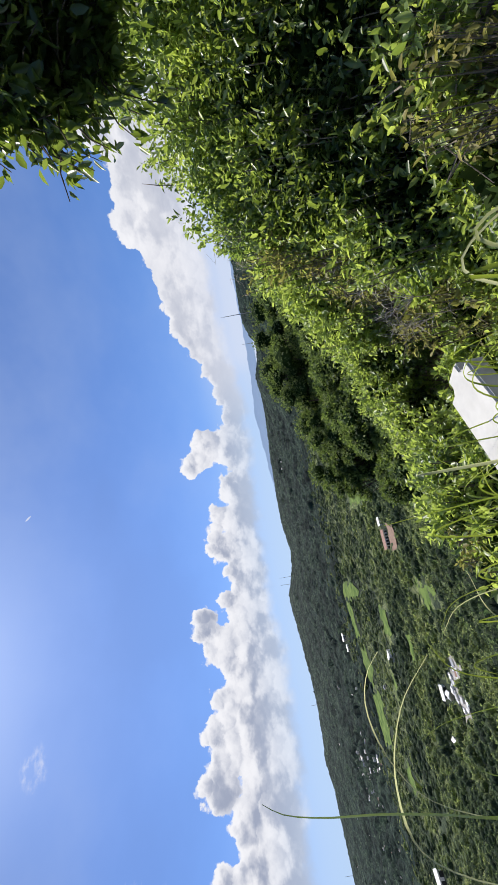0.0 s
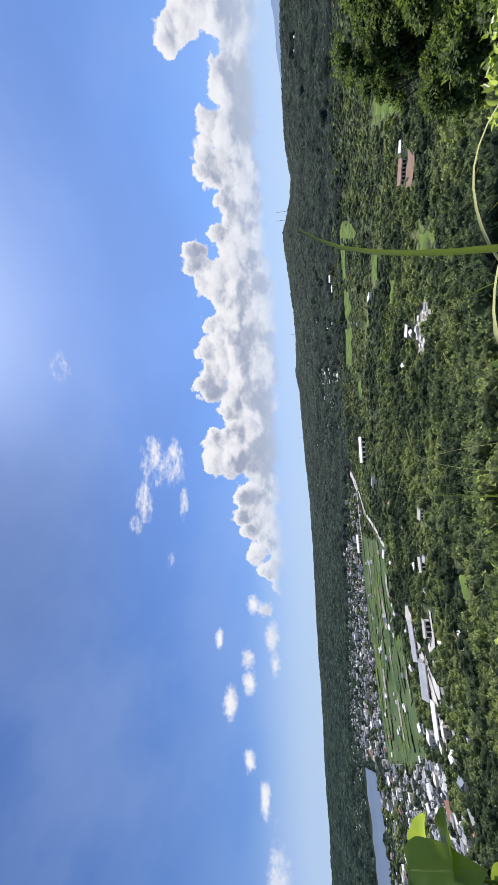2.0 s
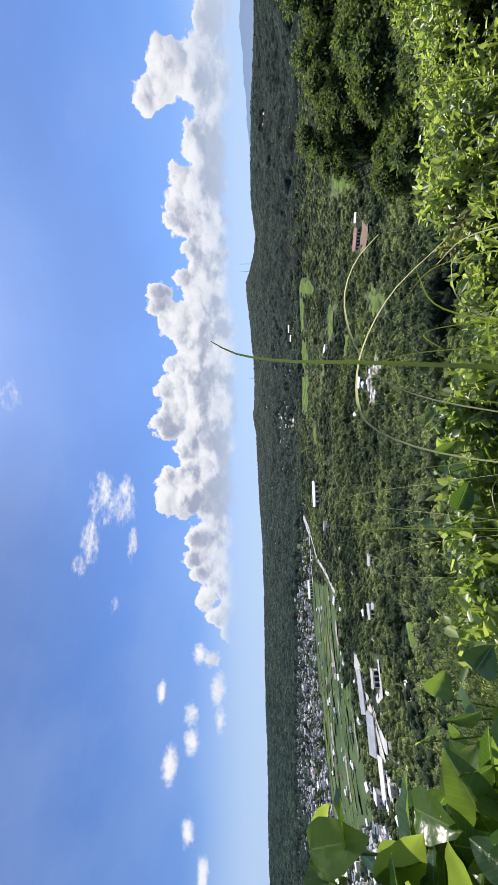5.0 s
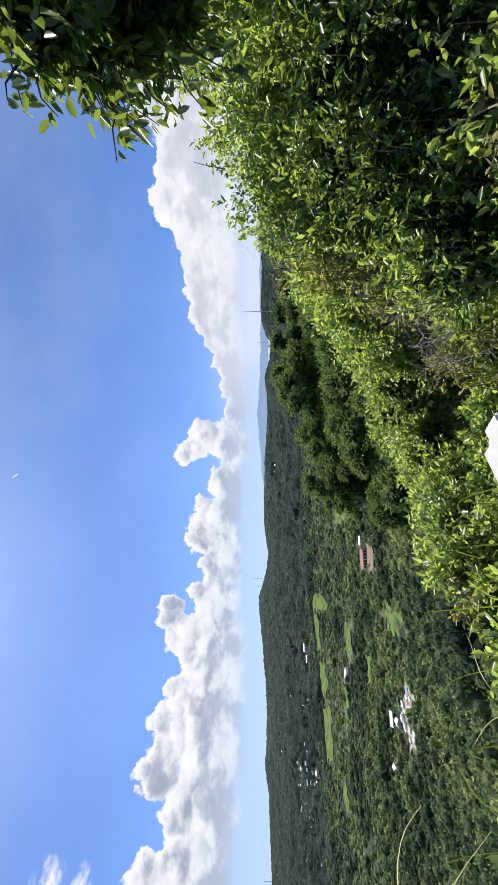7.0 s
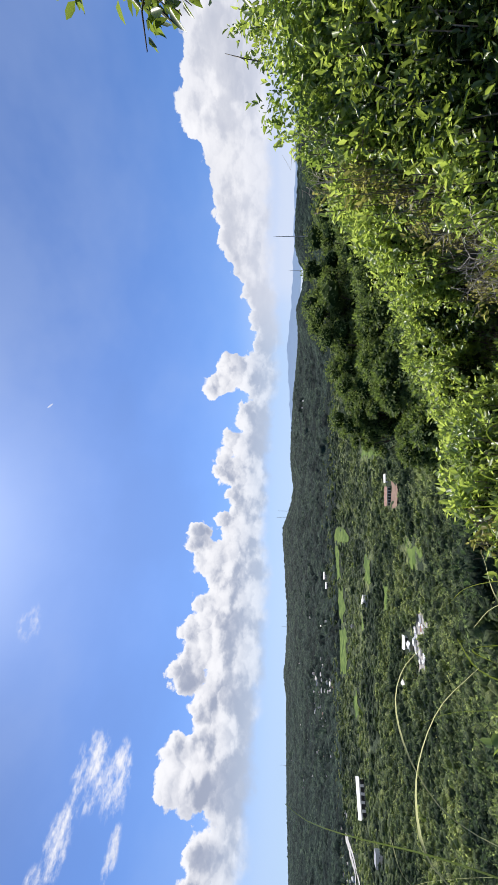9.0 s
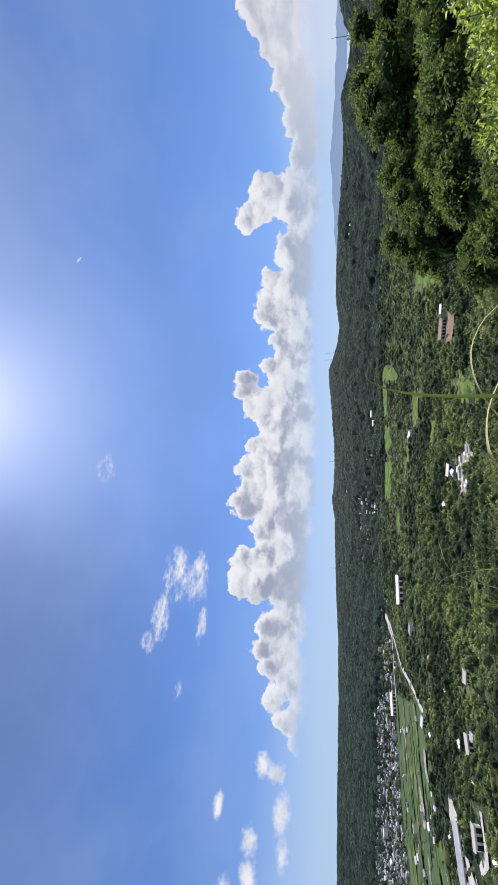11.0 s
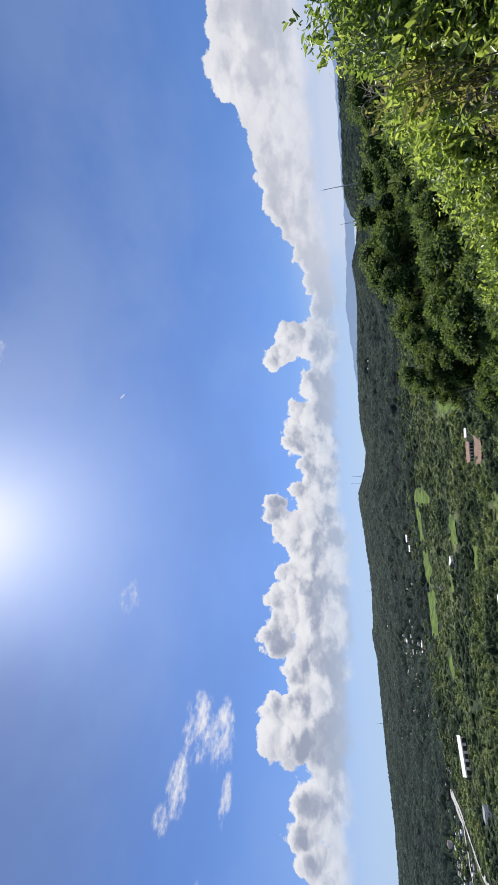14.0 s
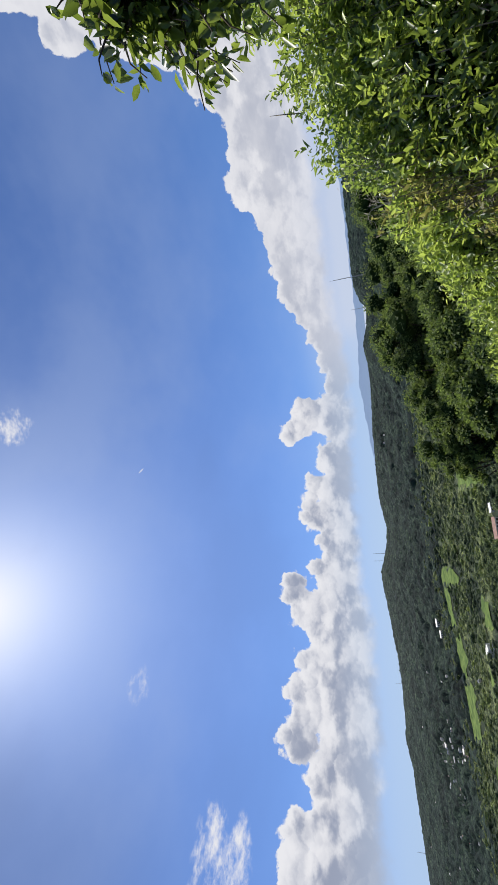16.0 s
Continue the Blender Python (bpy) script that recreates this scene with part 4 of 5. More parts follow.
def overhanging_tree():
    base = np.array(at(72, 2.1))
    root = empty("tree", base)
    t = np.linspace(0, 1, 9)
    line = np.stack((0.2 * t, -0.2 * t ** 2, 3.6 * t), 1)
    tv, tf = tube(line, 0.09 * (1.1 - 0.8 * t), 9)
    mesh_object("trunk", tv, tf, BARK, root, True)
    k = 0
    for az, el, d, h0, sprays in ((46, 25, 1.9, 3.0, 190), (45, 20, 2.0, 2.7, 170), (46, 16, 2.0, 2.5, 150), (46.5, 12, 2.05, 2.3, 90), (49, 20, 2.0, 2.9, 130), (61, 13, 2.1, 2.6, 160), (58, 25, 2.1, 3.2, 150), (46.5, 19, 2.2, 2.9, 150), (62, 20, 2.2, 3.0, 160)):
        end = np.array(spot(az, el, d * NEARBY)) - base
        h0 = h0 * 0.85
        start = np.array((np.interp(h0, line[:, 2], line[:, 0]), np.interp(h0, line[:, 2], line[:, 1]), h0))
        lv, sv = bough(root, start, end, 0.08, int(sprays * 1.35), 200 + k, 0.018)
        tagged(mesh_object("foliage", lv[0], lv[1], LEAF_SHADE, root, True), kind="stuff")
        mesh_object("bough", sv[0], sv[1], BARK, root, True)
        k += 1
    return tagged(root, "broad-leaved tree with dark overhanging boughs", "tree")


overhanging_tree()

# trees on the slope below: bearing, distance, angle of the top, crown radius
GROVE = [(18, 30, -1.9, 3.2), (13.5, 27, -1.8, 2.8), (9, 25, -3.0, 2.6), (5, 24, -4.2, 2.2), (1.5, 23, -6.6, 2.0), (-3, 24, -6.4, 2.0), (-5.6, 25, -7.2, 1.5), (15.5, 20, -7.5, 2.2), (10, 18.5, -9, 2.0), (4.5, 18, -10, 2.0), (-0.5, 18, -12.5, 1.6), (-6.5, 20, -12.5, 1.4), (22, 24, -3.6, 2.6), (20, 17, -9, 2.0), (8, 14.5, -14.5, 1.6), (13, 14, -13.5, 1.6), (-4, 15, -16.5, 1.4), (2.5, 13.5, -16.5, 1.4), (26, 33, -1.4, 3.2)]
for k, (a, r, e, w) in enumerate(GROVE):
    p = at(a, r)
    h = EYE + r * math.tan(radians(e)) - p.z
    tree("tree", p, max(h, 2.5), w, 46, 215, 0.165, LEAF_TREE, 80 + k, "dark green bushy tree on the slope below", 0.15, group="grove below the lookout")

# ---- woods of the valley ----
def crown_shape(rng, lumps, sub, chips, chip):
    """Points and faces of one far tree crown: a dome of uneven lumps with sprays of foliage on them."""
    bm = bmesh.new()
    for k in range(lumps):
        a, u = rng.uniform(0, 6.28), rng.uniform(0.0, 1.0) ** 0.6
        q = (0.62 * u * math.cos(a), 0.62 * u * math.sin(a), 0.75 - 0.45 * u * u + rng.uniform(-0.1, 0.1)) if lumps > 1 else (0, 0, 0.4)
        bmesh.ops.create_icosphere(bm, subdivisions=sub, radius=rng.uniform(0.28, 0.46) if lumps > 1 else 0.85, matrix=Matrix.Translation(q) @ Matrix.Diagonal((1, 1, rng.uniform(0.7, 1.0), 1)))
    low = [g for g in bm.faces if g.normal.z < -0.35]
    bmesh.ops.delete(bm, geom=low, context="FACES")
    bm.verts.index_update()
    v = np.array([q.co[:] for q in bm.verts])
    nrm = np.array([q.normal[:] for q in bm.verts])
    f = np.array([[q.index for q in g.verts] for g in bm.faces])
    bm.free()
    v = v + rng.normal(0, 0.05 if lumps > 1 else 0.12, v.shape)
    if chips:
        i = rng.choice(len(v), chips)
        p = v[i] + rng.normal(0, 0.05, (chips, 3))
        cv, cf = leaves(rng, p, nrm[i] * 0.4 + rng.normal(0, 0.8, p.shape), chip * rng.uniform(0.6, 1.3, chips), chip * rng.uniform(0.5, 0.9, chips), CHIP_POINTS, CHIP_FACES, face=nrm[i] + (0, 0, 0.4))
        v, f = merged([(v, f), (cv, cf)])
    return v, f


def woods(name, shapes, places, sizes, seed, label, mat=None, low=0.7, high=1.3):
    rng = np.random.RandomState(seed)
    which = rng.randint(len(shapes), size=len(places))
    k, vs, fs = 0, [], []
    for s, (v, f) in enumerate(shapes):
        p, z = places[which == s], sizes[which == s]
        t = rng.uniform(0, 2 * np.pi, len(p))
        hgt = rng.uniform(low, high, len(p))
        c, n = np.cos(t)[:, None], np.sin(t)[:, None]
        w = np.stack((v[None, :, 0] * c - v[None, :, 1] * n, v[None, :, 0] * n + v[None, :, 1] * c, v[None, :, 2] * hgt[:, None]), -1) * z[:, None, None] + p[:, None]
        vs.append(w.reshape(-1, 3))
        fs.append((f[None] + (np.arange(len(p)) * len(v))[:, None, None]).reshape(-1, 3) + k)
        k += len(p) * len(v)
    ob = mesh_object(name, np.concatenate(vs), np.concatenate(fs), mat or WOODS, smooth=True)
    return tagged(ob, label, "woods", kind="stuff")


OPEN = []      # bearings and distances kept free of trees: (az0, az1, r0, r1)


def scatter_even(rng, spacing, az0, az1, r0, r1):
    """Places about one spacing apart over the land, outside the open ground."""
    a, r = [], []
    for q in np.arange(r0, r1, spacing):
        b = np.arange(az0, az1, math.degrees(spacing / q))
        a.append(b + rng.uniform(-0.42, 0.42, len(b)) * math.degrees(spacing / q))
        r.append(q + rng.uniform(-0.42, 0.42, len(b)) * spacing)
    a, r = np.concatenate(a), np.concatenate(r)
    keep = np.ones(len(a), dtype=bool)
    for o in OPEN:
        keep &= ~((a > o[0]) & (a < o[1]) & (r > o[2]) & (r < o[3]))
    a, r = a[keep], r[keep]
    return np.stack((r * np.sin(np.radians(a)), r * np.cos(np.radians(a)), land(a, r)), 1)


def clearing(az0, az1, el0, el1, pad=0.0):
    r0, r1 = reach((az0 + az1) / 2, el0), reach((az0 + az1) / 2, el1)
    k, q = 0.06 * (az1 - az0), 0.08 * (r1 - r0)
    OPEN.append((az0 + k, az1 - k, r0 * (1 - pad) + q - 14, r1 - q))
    return r0, r1


def patch(name, az0, az1, r0, r1, mat, label, category, lift=0.5, n=24, kind="structure"):
    """A field, yard or bay laid over the ground between two bearings and two distances, with uneven edges."""
    rs = np.linspace(0, 1, 8)
    a = np.linspace(0, 1, n)
    A, B = np.meshgrid(a, rs)
    skew = 0.5 + 0.5 * np.sin(az0 * 3.1 + B * 2)
    AZ_ = az0 + (az1 - az0) * (A + 0.10 * np.sin(B * 5 + az0) * (A - 0.5))
    R_ = r0 + (r1 - r0) * B
    R_ = R_ * (1 + (0.003 if name.startswith("crop") else 0.014) * wobble(AZ_ * 30, B * 3, 9, 2) * (0.3 + skew))
    if name == "meadow":
        R_ = (r0 + r1) / 2 + (R_ - (r0 + r1) / 2) * np.clip(1.5 * np.sin(np.pi * A) ** 0.6, 0.1, 1) * (0.85 + 0.3 * wobble(AZ_ * 8, B, 4, 3))
    z = land(AZ_, R_) + lift
    v = np.stack((R_ * np.sin(np.radians(AZ_)), R_ * np.cos(np.radians(AZ_)), z), -1).reshape(-1, 3)
    i, j = np.meshgrid(np.arange(7), np.arange(n - 1), indexing="ij")
    f = np.stack((i * n + j, (i + 1) * n + j, (i + 1) * n + j + 1, i * n + j + 1), -1).reshape(-1, 4)
    return tagged(mesh_object(name, v, f, mat, smooth=True), label, category, kind=kind)


def lane(name, points, width, mat, label, category="road", lift=1.0):
    """A road over the ground through (bearing, height angle) points."""
    pl = []
    for (a, e) in points:
        pl.append(np.array(at(a, reach(a, e))))
    pl = np.array(pl)
    s = np.linspace(0, len(pl) - 1, 40)
    c = np.stack([np.interp(s, np.arange(len(pl)), pl[:, k]) for k in range(3)], 1)
    d = np.gradient(c, axis=0)
    w = unit_rows(np.stack((-d[:, 1], d[:, 0], np.zeros(len(d))), 1)) * width / 2
    v = np.concatenate((c + w, c - w))
    az_, r_ = np.degrees(np.arctan2(v[:, 0], v[:, 1])), np.hypot(v[:, 0], v[:, 1])
    v[:, 2] = land(az_, r_) + lift
    i = np.arange(39)
    f = np.stack((i, i + 1, i + 41, i + 40), 1)
    for q in c[::3]:
        a, r = math.degrees(math.atan2(q[0], q[1])), math.hypot(q[0], q[1])
        OPEN.append((a - 0.9, a + 0.9, r - width * 0.6 - 30, r + width * 0.6 + 4))
    return tagged(mesh_object(name, v, f, mat), label, category, kind="structure")


OPEN.append((-83.5, -71, reach(-77, -11.9), reach(-77, -8.0)))
OPEN.append((-71, -59, reach(-66, -11.1), reach(-66, -7.9)))
MEADOWS = [(-21.3, -18.8, -9.0, -6.9), (-26.4, -20.6, -7.9, -7.2), (-31.2, -26.0, -8.3, -7.4), (-37.2, -30.6, -8.4, -7.5), (-26.3, -21.8, -11.8, -10.7), (-24.0, -19.4, -18.1, -15.7), (-10.2, -7.2, -13.6, -10.2), (-29.5, -25.5, -13.6, -13.0), (-41.0, -37.5, -9.4, -8.9), (-68.4, -61.8, -19.8, -18.9), (-19.0, -16.6, -19.4, -18.2), (-33.0, -29.0, -10.6, -10.2)]
for a0, a1, e0, e1 in MEADOWS:
    r0, r1 = clearing(a0, a1, e0, e1, 0.03)
    patch("meadow", a0, a1, r0, r1, FIELD, "bright green meadow between woods in the valley", "meadow", 0.8)
STRIPS = [(-83.5, -71, -11.9, -8.0), (-71.1, -59, -11.1, -7.9)]
for a0, a1, e0, e1 in STRIPS:
    patch("crop_field", a0, a1, reach((a0 + a1) / 2, e0), reach((a0 + a1) / 2, e1), PADDY, "flat green crop land beside the town", "field", 0.5)
rs = np.random.RandomState(5)
for k in range(120):
    a0, e0 = rs.uniform(-83, -61), rs.uniform(-11.6, -8.1)
    a1, e1 = min(a0 + rs.uniform(0.8, 4.5), -59.5), e0 + rs.uniform(0.06, 0.28)
    patch("crop_strip", a0, a1, reach((a0 + a1) / 2, e0), reach((a0 + a1) / 2, e1), (PADDY, STUBBLE, PADDY, FIELD, PADDY, STUBBLE, PADDY, PADDY, YARD)[k % 9], "narrow strip of crops in the valley fields", "field", 0.7 + 0.012 * k, 12)
patch("yard", -31.6, -28.2, *clearing(-31.6, -28.2, -18.0, -16.7, 0.06), YARD, "pale paved yard among small houses", "yard", 0.9)
patch("yard", -35.4, -32.2, *clearing(-35.4, -32.2, -17.2, -16.5, 0.06), YARD, "pale gravel yard beside small houses", "yard", 0.9)
patch("yard", -23.6, -21.6, *clearing(-23.6, -21.6, -18.7, -18.3, 0.03), YARD, "pale paved clearing at the edge of the woods", "yard", 0.9)
patch("yard", -16.4, -12.2, *clearing(-16.4, -12.2, -15.1, -14.2, 0.08), EARTH, "bare brown yard in front of the farm building", "yard", 0.9)
lane("road", [(-67.8, -12.4), (-70.0, -12.8), (-72.2, -13.1), (-74.4, -13.5), (-77.8, -13.9), (-81.2, -14.3)], 24, PALE_ROAD, "broad pale concrete road curving past the town", lift=1.6)
lane("road", [(-73.5, -13.6), (-75.5, -13.9), (-77.2, -14.5)], 12, PALE_ROAD, "pale curved slip road beside the broad road")
lane("road", [(-68.2, -15.0), (-71.6, -14.9), (-72.6, -14.2)], 7, PALE_ROAD, "narrow pale road beside the fields")
lane("road", [(-60.5, -10.8), (-56, -8.8), (-52, -7.9), (-50.6, -7.4)], 7, PALE_ROAD, "pale road winding into the town")
lane("road", [(-50.6, -7.3), (-53, -8.0), (-57, -8.0), (-60, -8.1)], 9, PALE_ROAD, "straight pale road between the houses")
patch("water", -122, -82, 985, 1260, WATER, "calm grey-blue bay behind the town", "water", 1.2, 40)
OPEN.append((-112, -83.5, 960, 1310))

# ---- buildings ----
def house(w, d, h, gable):
    """A small far house: walls with openings and a pitched or flat roof with eaves."""
    root = empty("house", (0, 0, 0))
    bm = bmesh.new()
    box(bm, -w / 2, w / 2, -d / 2, d / 2, -3.0, h)
    part("wall", bm, WALL, root)
    bm = bmesh.new()
    if gable:
        o = 0.5
        a = [bm.verts.new(q) for q in ((-w / 2 - o, -d / 2 - o, h), (w / 2 + o, -d / 2 - o, h), (w / 2 + o, d / 2 + o, h), (-w / 2 - o, d / 2 + o, h), (-w / 2 - o, 0, h + d * 0.28), (w / 2 + o, 0, h + d * 0.28))]
        for q in ((0, 1, 5, 4), (2, 3, 4, 5), (1, 2, 5), (3, 0, 4), (0, 3, 2, 1)):
            bm.faces.new([a[i] for i in q])
    else:
        box(bm, -w / 2 - 0.3, w / 2 + 0.3, -d / 2 - 0.3, d / 2 + 0.3, h + 0.004, h + 0.5)
    part("roof", bm, ROOF, root)
    for s in (-1, 1):
        for k in (-0.28, 0.28):
            bm = bmesh.new()
            box(bm, w * k - 0.7, w * k + 0.7, s * d / 2 - 0.05, s * d / 2 + 0.05, h * 0.4, h * 0.4 + 1.2)
            part("window", bm, DARK, root)
    return tagged(root, "small pale house with a light roof in the valley", "house", "houses of the valley")


def long_shed(az, el, length, deep, high, turn, roof, label, bays=6, wall=None):
    """A long farm or works building with a low pitched roof and a row of door openings."""
    r = reach(az, el)
    root = empty("shed", at(az, r), turn)
    OPEN.append((az - 1.6, az + 1.6, r - 32, r + 14))
    bm = bmesh.new()
    box(bm, -length / 2, length / 2, -deep / 2, deep / 2, -4, high)
    part("wall", bm, wall or WHITE, root)
    bm = bmesh.new()
    o = 0.8
    a = [bm.verts.new(q) for q in ((-length / 2 - o, -deep / 2 - o, high), (length / 2 + o, -deep / 2 - o, high), (length / 2 + o, deep / 2 + o, high), (-length / 2 - o, deep / 2 + o, high), (-length / 2 - o, 0, high + deep * 0.2), (length / 2 + o, 0, high + deep * 0.2))]
    for q in ((0, 1, 5, 4), (2, 3, 4, 5), (1, 2, 5), (3, 0, 4), (0, 3, 2, 1)):
        bm.faces.new([a[i] for i in q])
    part("roof", bm, roof, root)
    for k in range(bays):
        x = -length / 2 + length * (k + 0.5) / bays
        for s in (-1, 1):
            bm = bmesh.new()
            box(bm, x - length / bays * 0.32, x + length / bays * 0.32, s * deep / 2 - 0.06, s * deep / 2 + 0.06, 0.2, high * 0.75)
            part("doorway", bm, DARK, root)
    return tagged(root, label, "building")


long_shed(-14.6, -14.0, 17, 8, 3.6, 14, RUST, "long white farm building with a rust-red roof")
long_shed(-12.2, -13.8, 7, 5, 3.4, 20, WHITE, "small white shed beside the woods", 2)
long_shed(-47.6, -9.3, 40, 14, 6, 48, WHITE, "long shed with a bright white roof", 5)
long_shed(-25.2, -6.0, 15, 9, 5, 30, WHITE, "pale works building on the wooded hillside", 4)
long_shed(-26.4, -6.2, 13, 8, 4, 20, WHITE, "pale works building on the wooded hillside", 4)
long_shed(-60.0, -7.9, 32, 12, 6, 62, WHITE, "long warehouse with a bright white roof", 6)
long_shed(-61.2, -10.9, 12, 7, 4, 20, WHITE, "white building at the edge of the fields", 3)
long_shed(-56.4, -15.9, 7, 5, 4, 35, CONCRETE, "concrete house with a flat grey roof in the woods", 3)
long_shed(-62.8, -15.2, 10, 5, 4, 60, CONCRETE, "concrete house with a grey roof in the woods", 3)
long_shed(-71.6, -18.2, 8, 3.5, 3, 80, WHITE, "little white-roofed hut on the slope", 2)
long_shed(-70.2, -14.7, 12, 5, 5, 55, CONCRETE, "concrete works building beside the road", 3)
long_shed(-71.5, -13.0, 34, 12, 4, 70, HALL_ROOF, "long grey hall beside the broad road", 4, CONCRETE)
long_shed(-75.6, -13.5, 28, 17, 4, 58, HALL_ROOF, "broad grey hall with a low pitched roof by the road", 3, CONCRETE)
long_shed(-79.4, -13.9, 24, 9, 4, 62, WHITE, "long white shed beside the broad road", 3, CONCRETE)
long_shed(-32.4, -15.4, 8, 5, 3, 20, WHITE, "small house with a white roof in the woods", 2)
long_shed(-5.2, -15.9, 6, 5, 4, 40, CONCRETE, "grey house half hidden by trees", 2)

rng = np.random.RandomState(31)
KINDS = [house(11, 8, 4.0, True), house(9, 8, 6.2, False), house(14, 9, 5.0, True), house(17, 11, 8.5, False), house(7, 6, 3.4, True)]
first = set()


def put_house(az, r, kind=None, size=1.0):
    k = rng.randint(len(KINDS)) if kind is None else kind
    m = Matrix.Translation(at(az, r)) @ pose(0, 0, 0, 0, 0, rng.uniform(0, 180)) @ Matrix.Diagonal((size, size, size, 1))
    OPEN.append((az - 0.55, az + 0.55, r - 16, r + 8))
    if k not in first:
        first.add(k)
        KINDS[k].matrix_world = m
        return KINDS[k]
    return copy_thing(KINDS[k], m)


def in_field(a, r):
    return any(o[0] < a < o[1] and o[2] < r < o[3] for o in FIELDS)


FIELDS = list(OPEN)
put_house(-88.5, 820, 2)
put_house(-71.0, 1040, 3)
made = 0
while made < 110:
    a = rng.choice((rng.uniform(-97, -54), rng.uniform(-95, -78)))
    r = rng.uniform(640, 1160) if a > -80 else rng.uniform(430, 1160)
    if not in_field(a, r):
        put_house(a, r, (0, 1, 4)[made % 3])
        made += 1
for _ in range(60):
    put_house(rng.normal(-39, 3.4), rng.uniform(980, 1380), (0, 1, 4)[_ % 3], rng.uniform(0.4, 0.75))
for _ in range(18):
    put_house(rng.uniform(-56, -26), rng.uniform(1250, 1900), 4, 0.7)
for _ in range(36):
    a = rng.uniform(-83, -61)
    put_house(a, reach(a, rng.uniform(-11.4, -8.3)), 4, rng.uniform(0.5, 1.0))
for _ in range(40):
    a = rng.uniform(-92, -70)
    put_house(a, reach(a, rng.uniform(-15.4, -12.2)), (0, 1, 4)[_ % 3], rng.uniform(0.5, 0.9))
for _ in range(26):
    a = rng.uniform(-35.4, -28.6)
    put_house(a, reach(a, rng.uniform(-17.6, -16.4)), (0, 1, 4)[_ % 3], rng.uniform(0.22, 0.4))
for a, e in ((-30.2, -4.1), (-13, -1.9), (-14, -2.0), (-15, -1.8), (-16, -2.1), (12, -1.8), (13, -2.1), (-3, -2.4), (-2, -2.5), (-58, -2.6), (-66, -2.2), (-45, -1.9), (-59, -17.6), (-72, -15.8), (-66, -15.0), (-62, -15.5), (-32.8, -15.8), (-35.5, -15.6), (-37, -14.8), (-55, -12), (-52, -10.5), (-28, -11), (-31, -9.2), (-63, -14.2), (-58, -13.4), (-78, -15.6), (-81, -16.6), (-83, -14.4)):
    put_house(a, reach(a, e) - 3, 4 if e < -11 or e > -3 else None, 0.75)


# ---- masts ----
def mast(az, r, top, base, label):
    """A slender lattice mast up to a height angle: four tapering legs, rings and a top rod."""
    p = at(az, r)
    high = EYE + r * math.tan(radians(top)) - p.z
    root = empty("radio_mast", p)
    for sx in (-1, 1):
        for sy in (-1, 1):
            v, f = tube([(sx * base, sy * base, -2), (sx * base * 0.6, sy * base * 0.6, high * 0.5), (sx * base * 0.25, sy * base * 0.25, high * 0.93)], (0.32, 0.26, 0.2), 5)
            mesh_object("leg", v, f, STEEL, root)
    for k in range(8):
        z = high * (0.06 + 0.115 * k)
        s = base * (1 - 0.78 * z / high)
        bm = bmesh.new()
        for a, b, c, d in ((-s, s, -s - 0.1, -s + 0.1), (-s, s, s - 0.1, s + 0.1)):
            box(bm, a, b, c, d, z - 0.12, z + 0.12)
            box(bm, c, d, a + 0.12, b - 0.12, z - 0.13, z + 0.11)
        part("brace", bm, STEEL, root)
    v, f = tube([(0, 0, high * 0.9), (0, 0, high)], (0.2, 0.08), 6)
    mesh_object("rod", v, f, STEEL, root)
    return tagged(root, label, "radio mast")


mast(18.5, 900, 2.2, 0.8, "tall grey lattice radio mast above the woods")
mast(14.6, 1300, 0.15, 0.7, "small radio mast on the far ridge")
mast(-18.0, 2080, 0.75, 0.7, "slim radio mast on the wooded summit")
mast(-17.1, 2080, 0.65, 0.7, "slim radio mast on the wooded summit")
mast(-31.6, 2450, -0.35, 0.7, "small radio mast on the far ridge")
mast(-45.5, 3150, -0.5, 0.7, "small radio mast on the far ridge")

# the far land beyond the ridges, its distance haze painted as pale blue and glow
da = np.linspace(-8, 64, 120)
dt = EYE + 4850 * np.tan(np.radians(table(HAZE, da) + 0.06 * np.sin(da * 1.7) + 0.04 * np.sin(da * 4.1)))
dx, dy = 4850 * np.sin(np.radians(da)), 4850 * np.cos(np.radians(da))
dv = np.concatenate((np.stack((dx, dy, np.full(120, -130.0)), 1), np.stack((dx, dy, dt), 1), np.stack((dx * 1.02, dy * 1.02, np.full(120, -130.0)), 1)))
di = np.arange(119)
df = np.concatenate((np.stack((di, di + 1, di + 121, di + 120), 1), np.stack((di + 120, di + 121, di + 241, di + 240), 1)))
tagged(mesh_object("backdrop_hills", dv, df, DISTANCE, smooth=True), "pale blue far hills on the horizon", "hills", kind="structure")

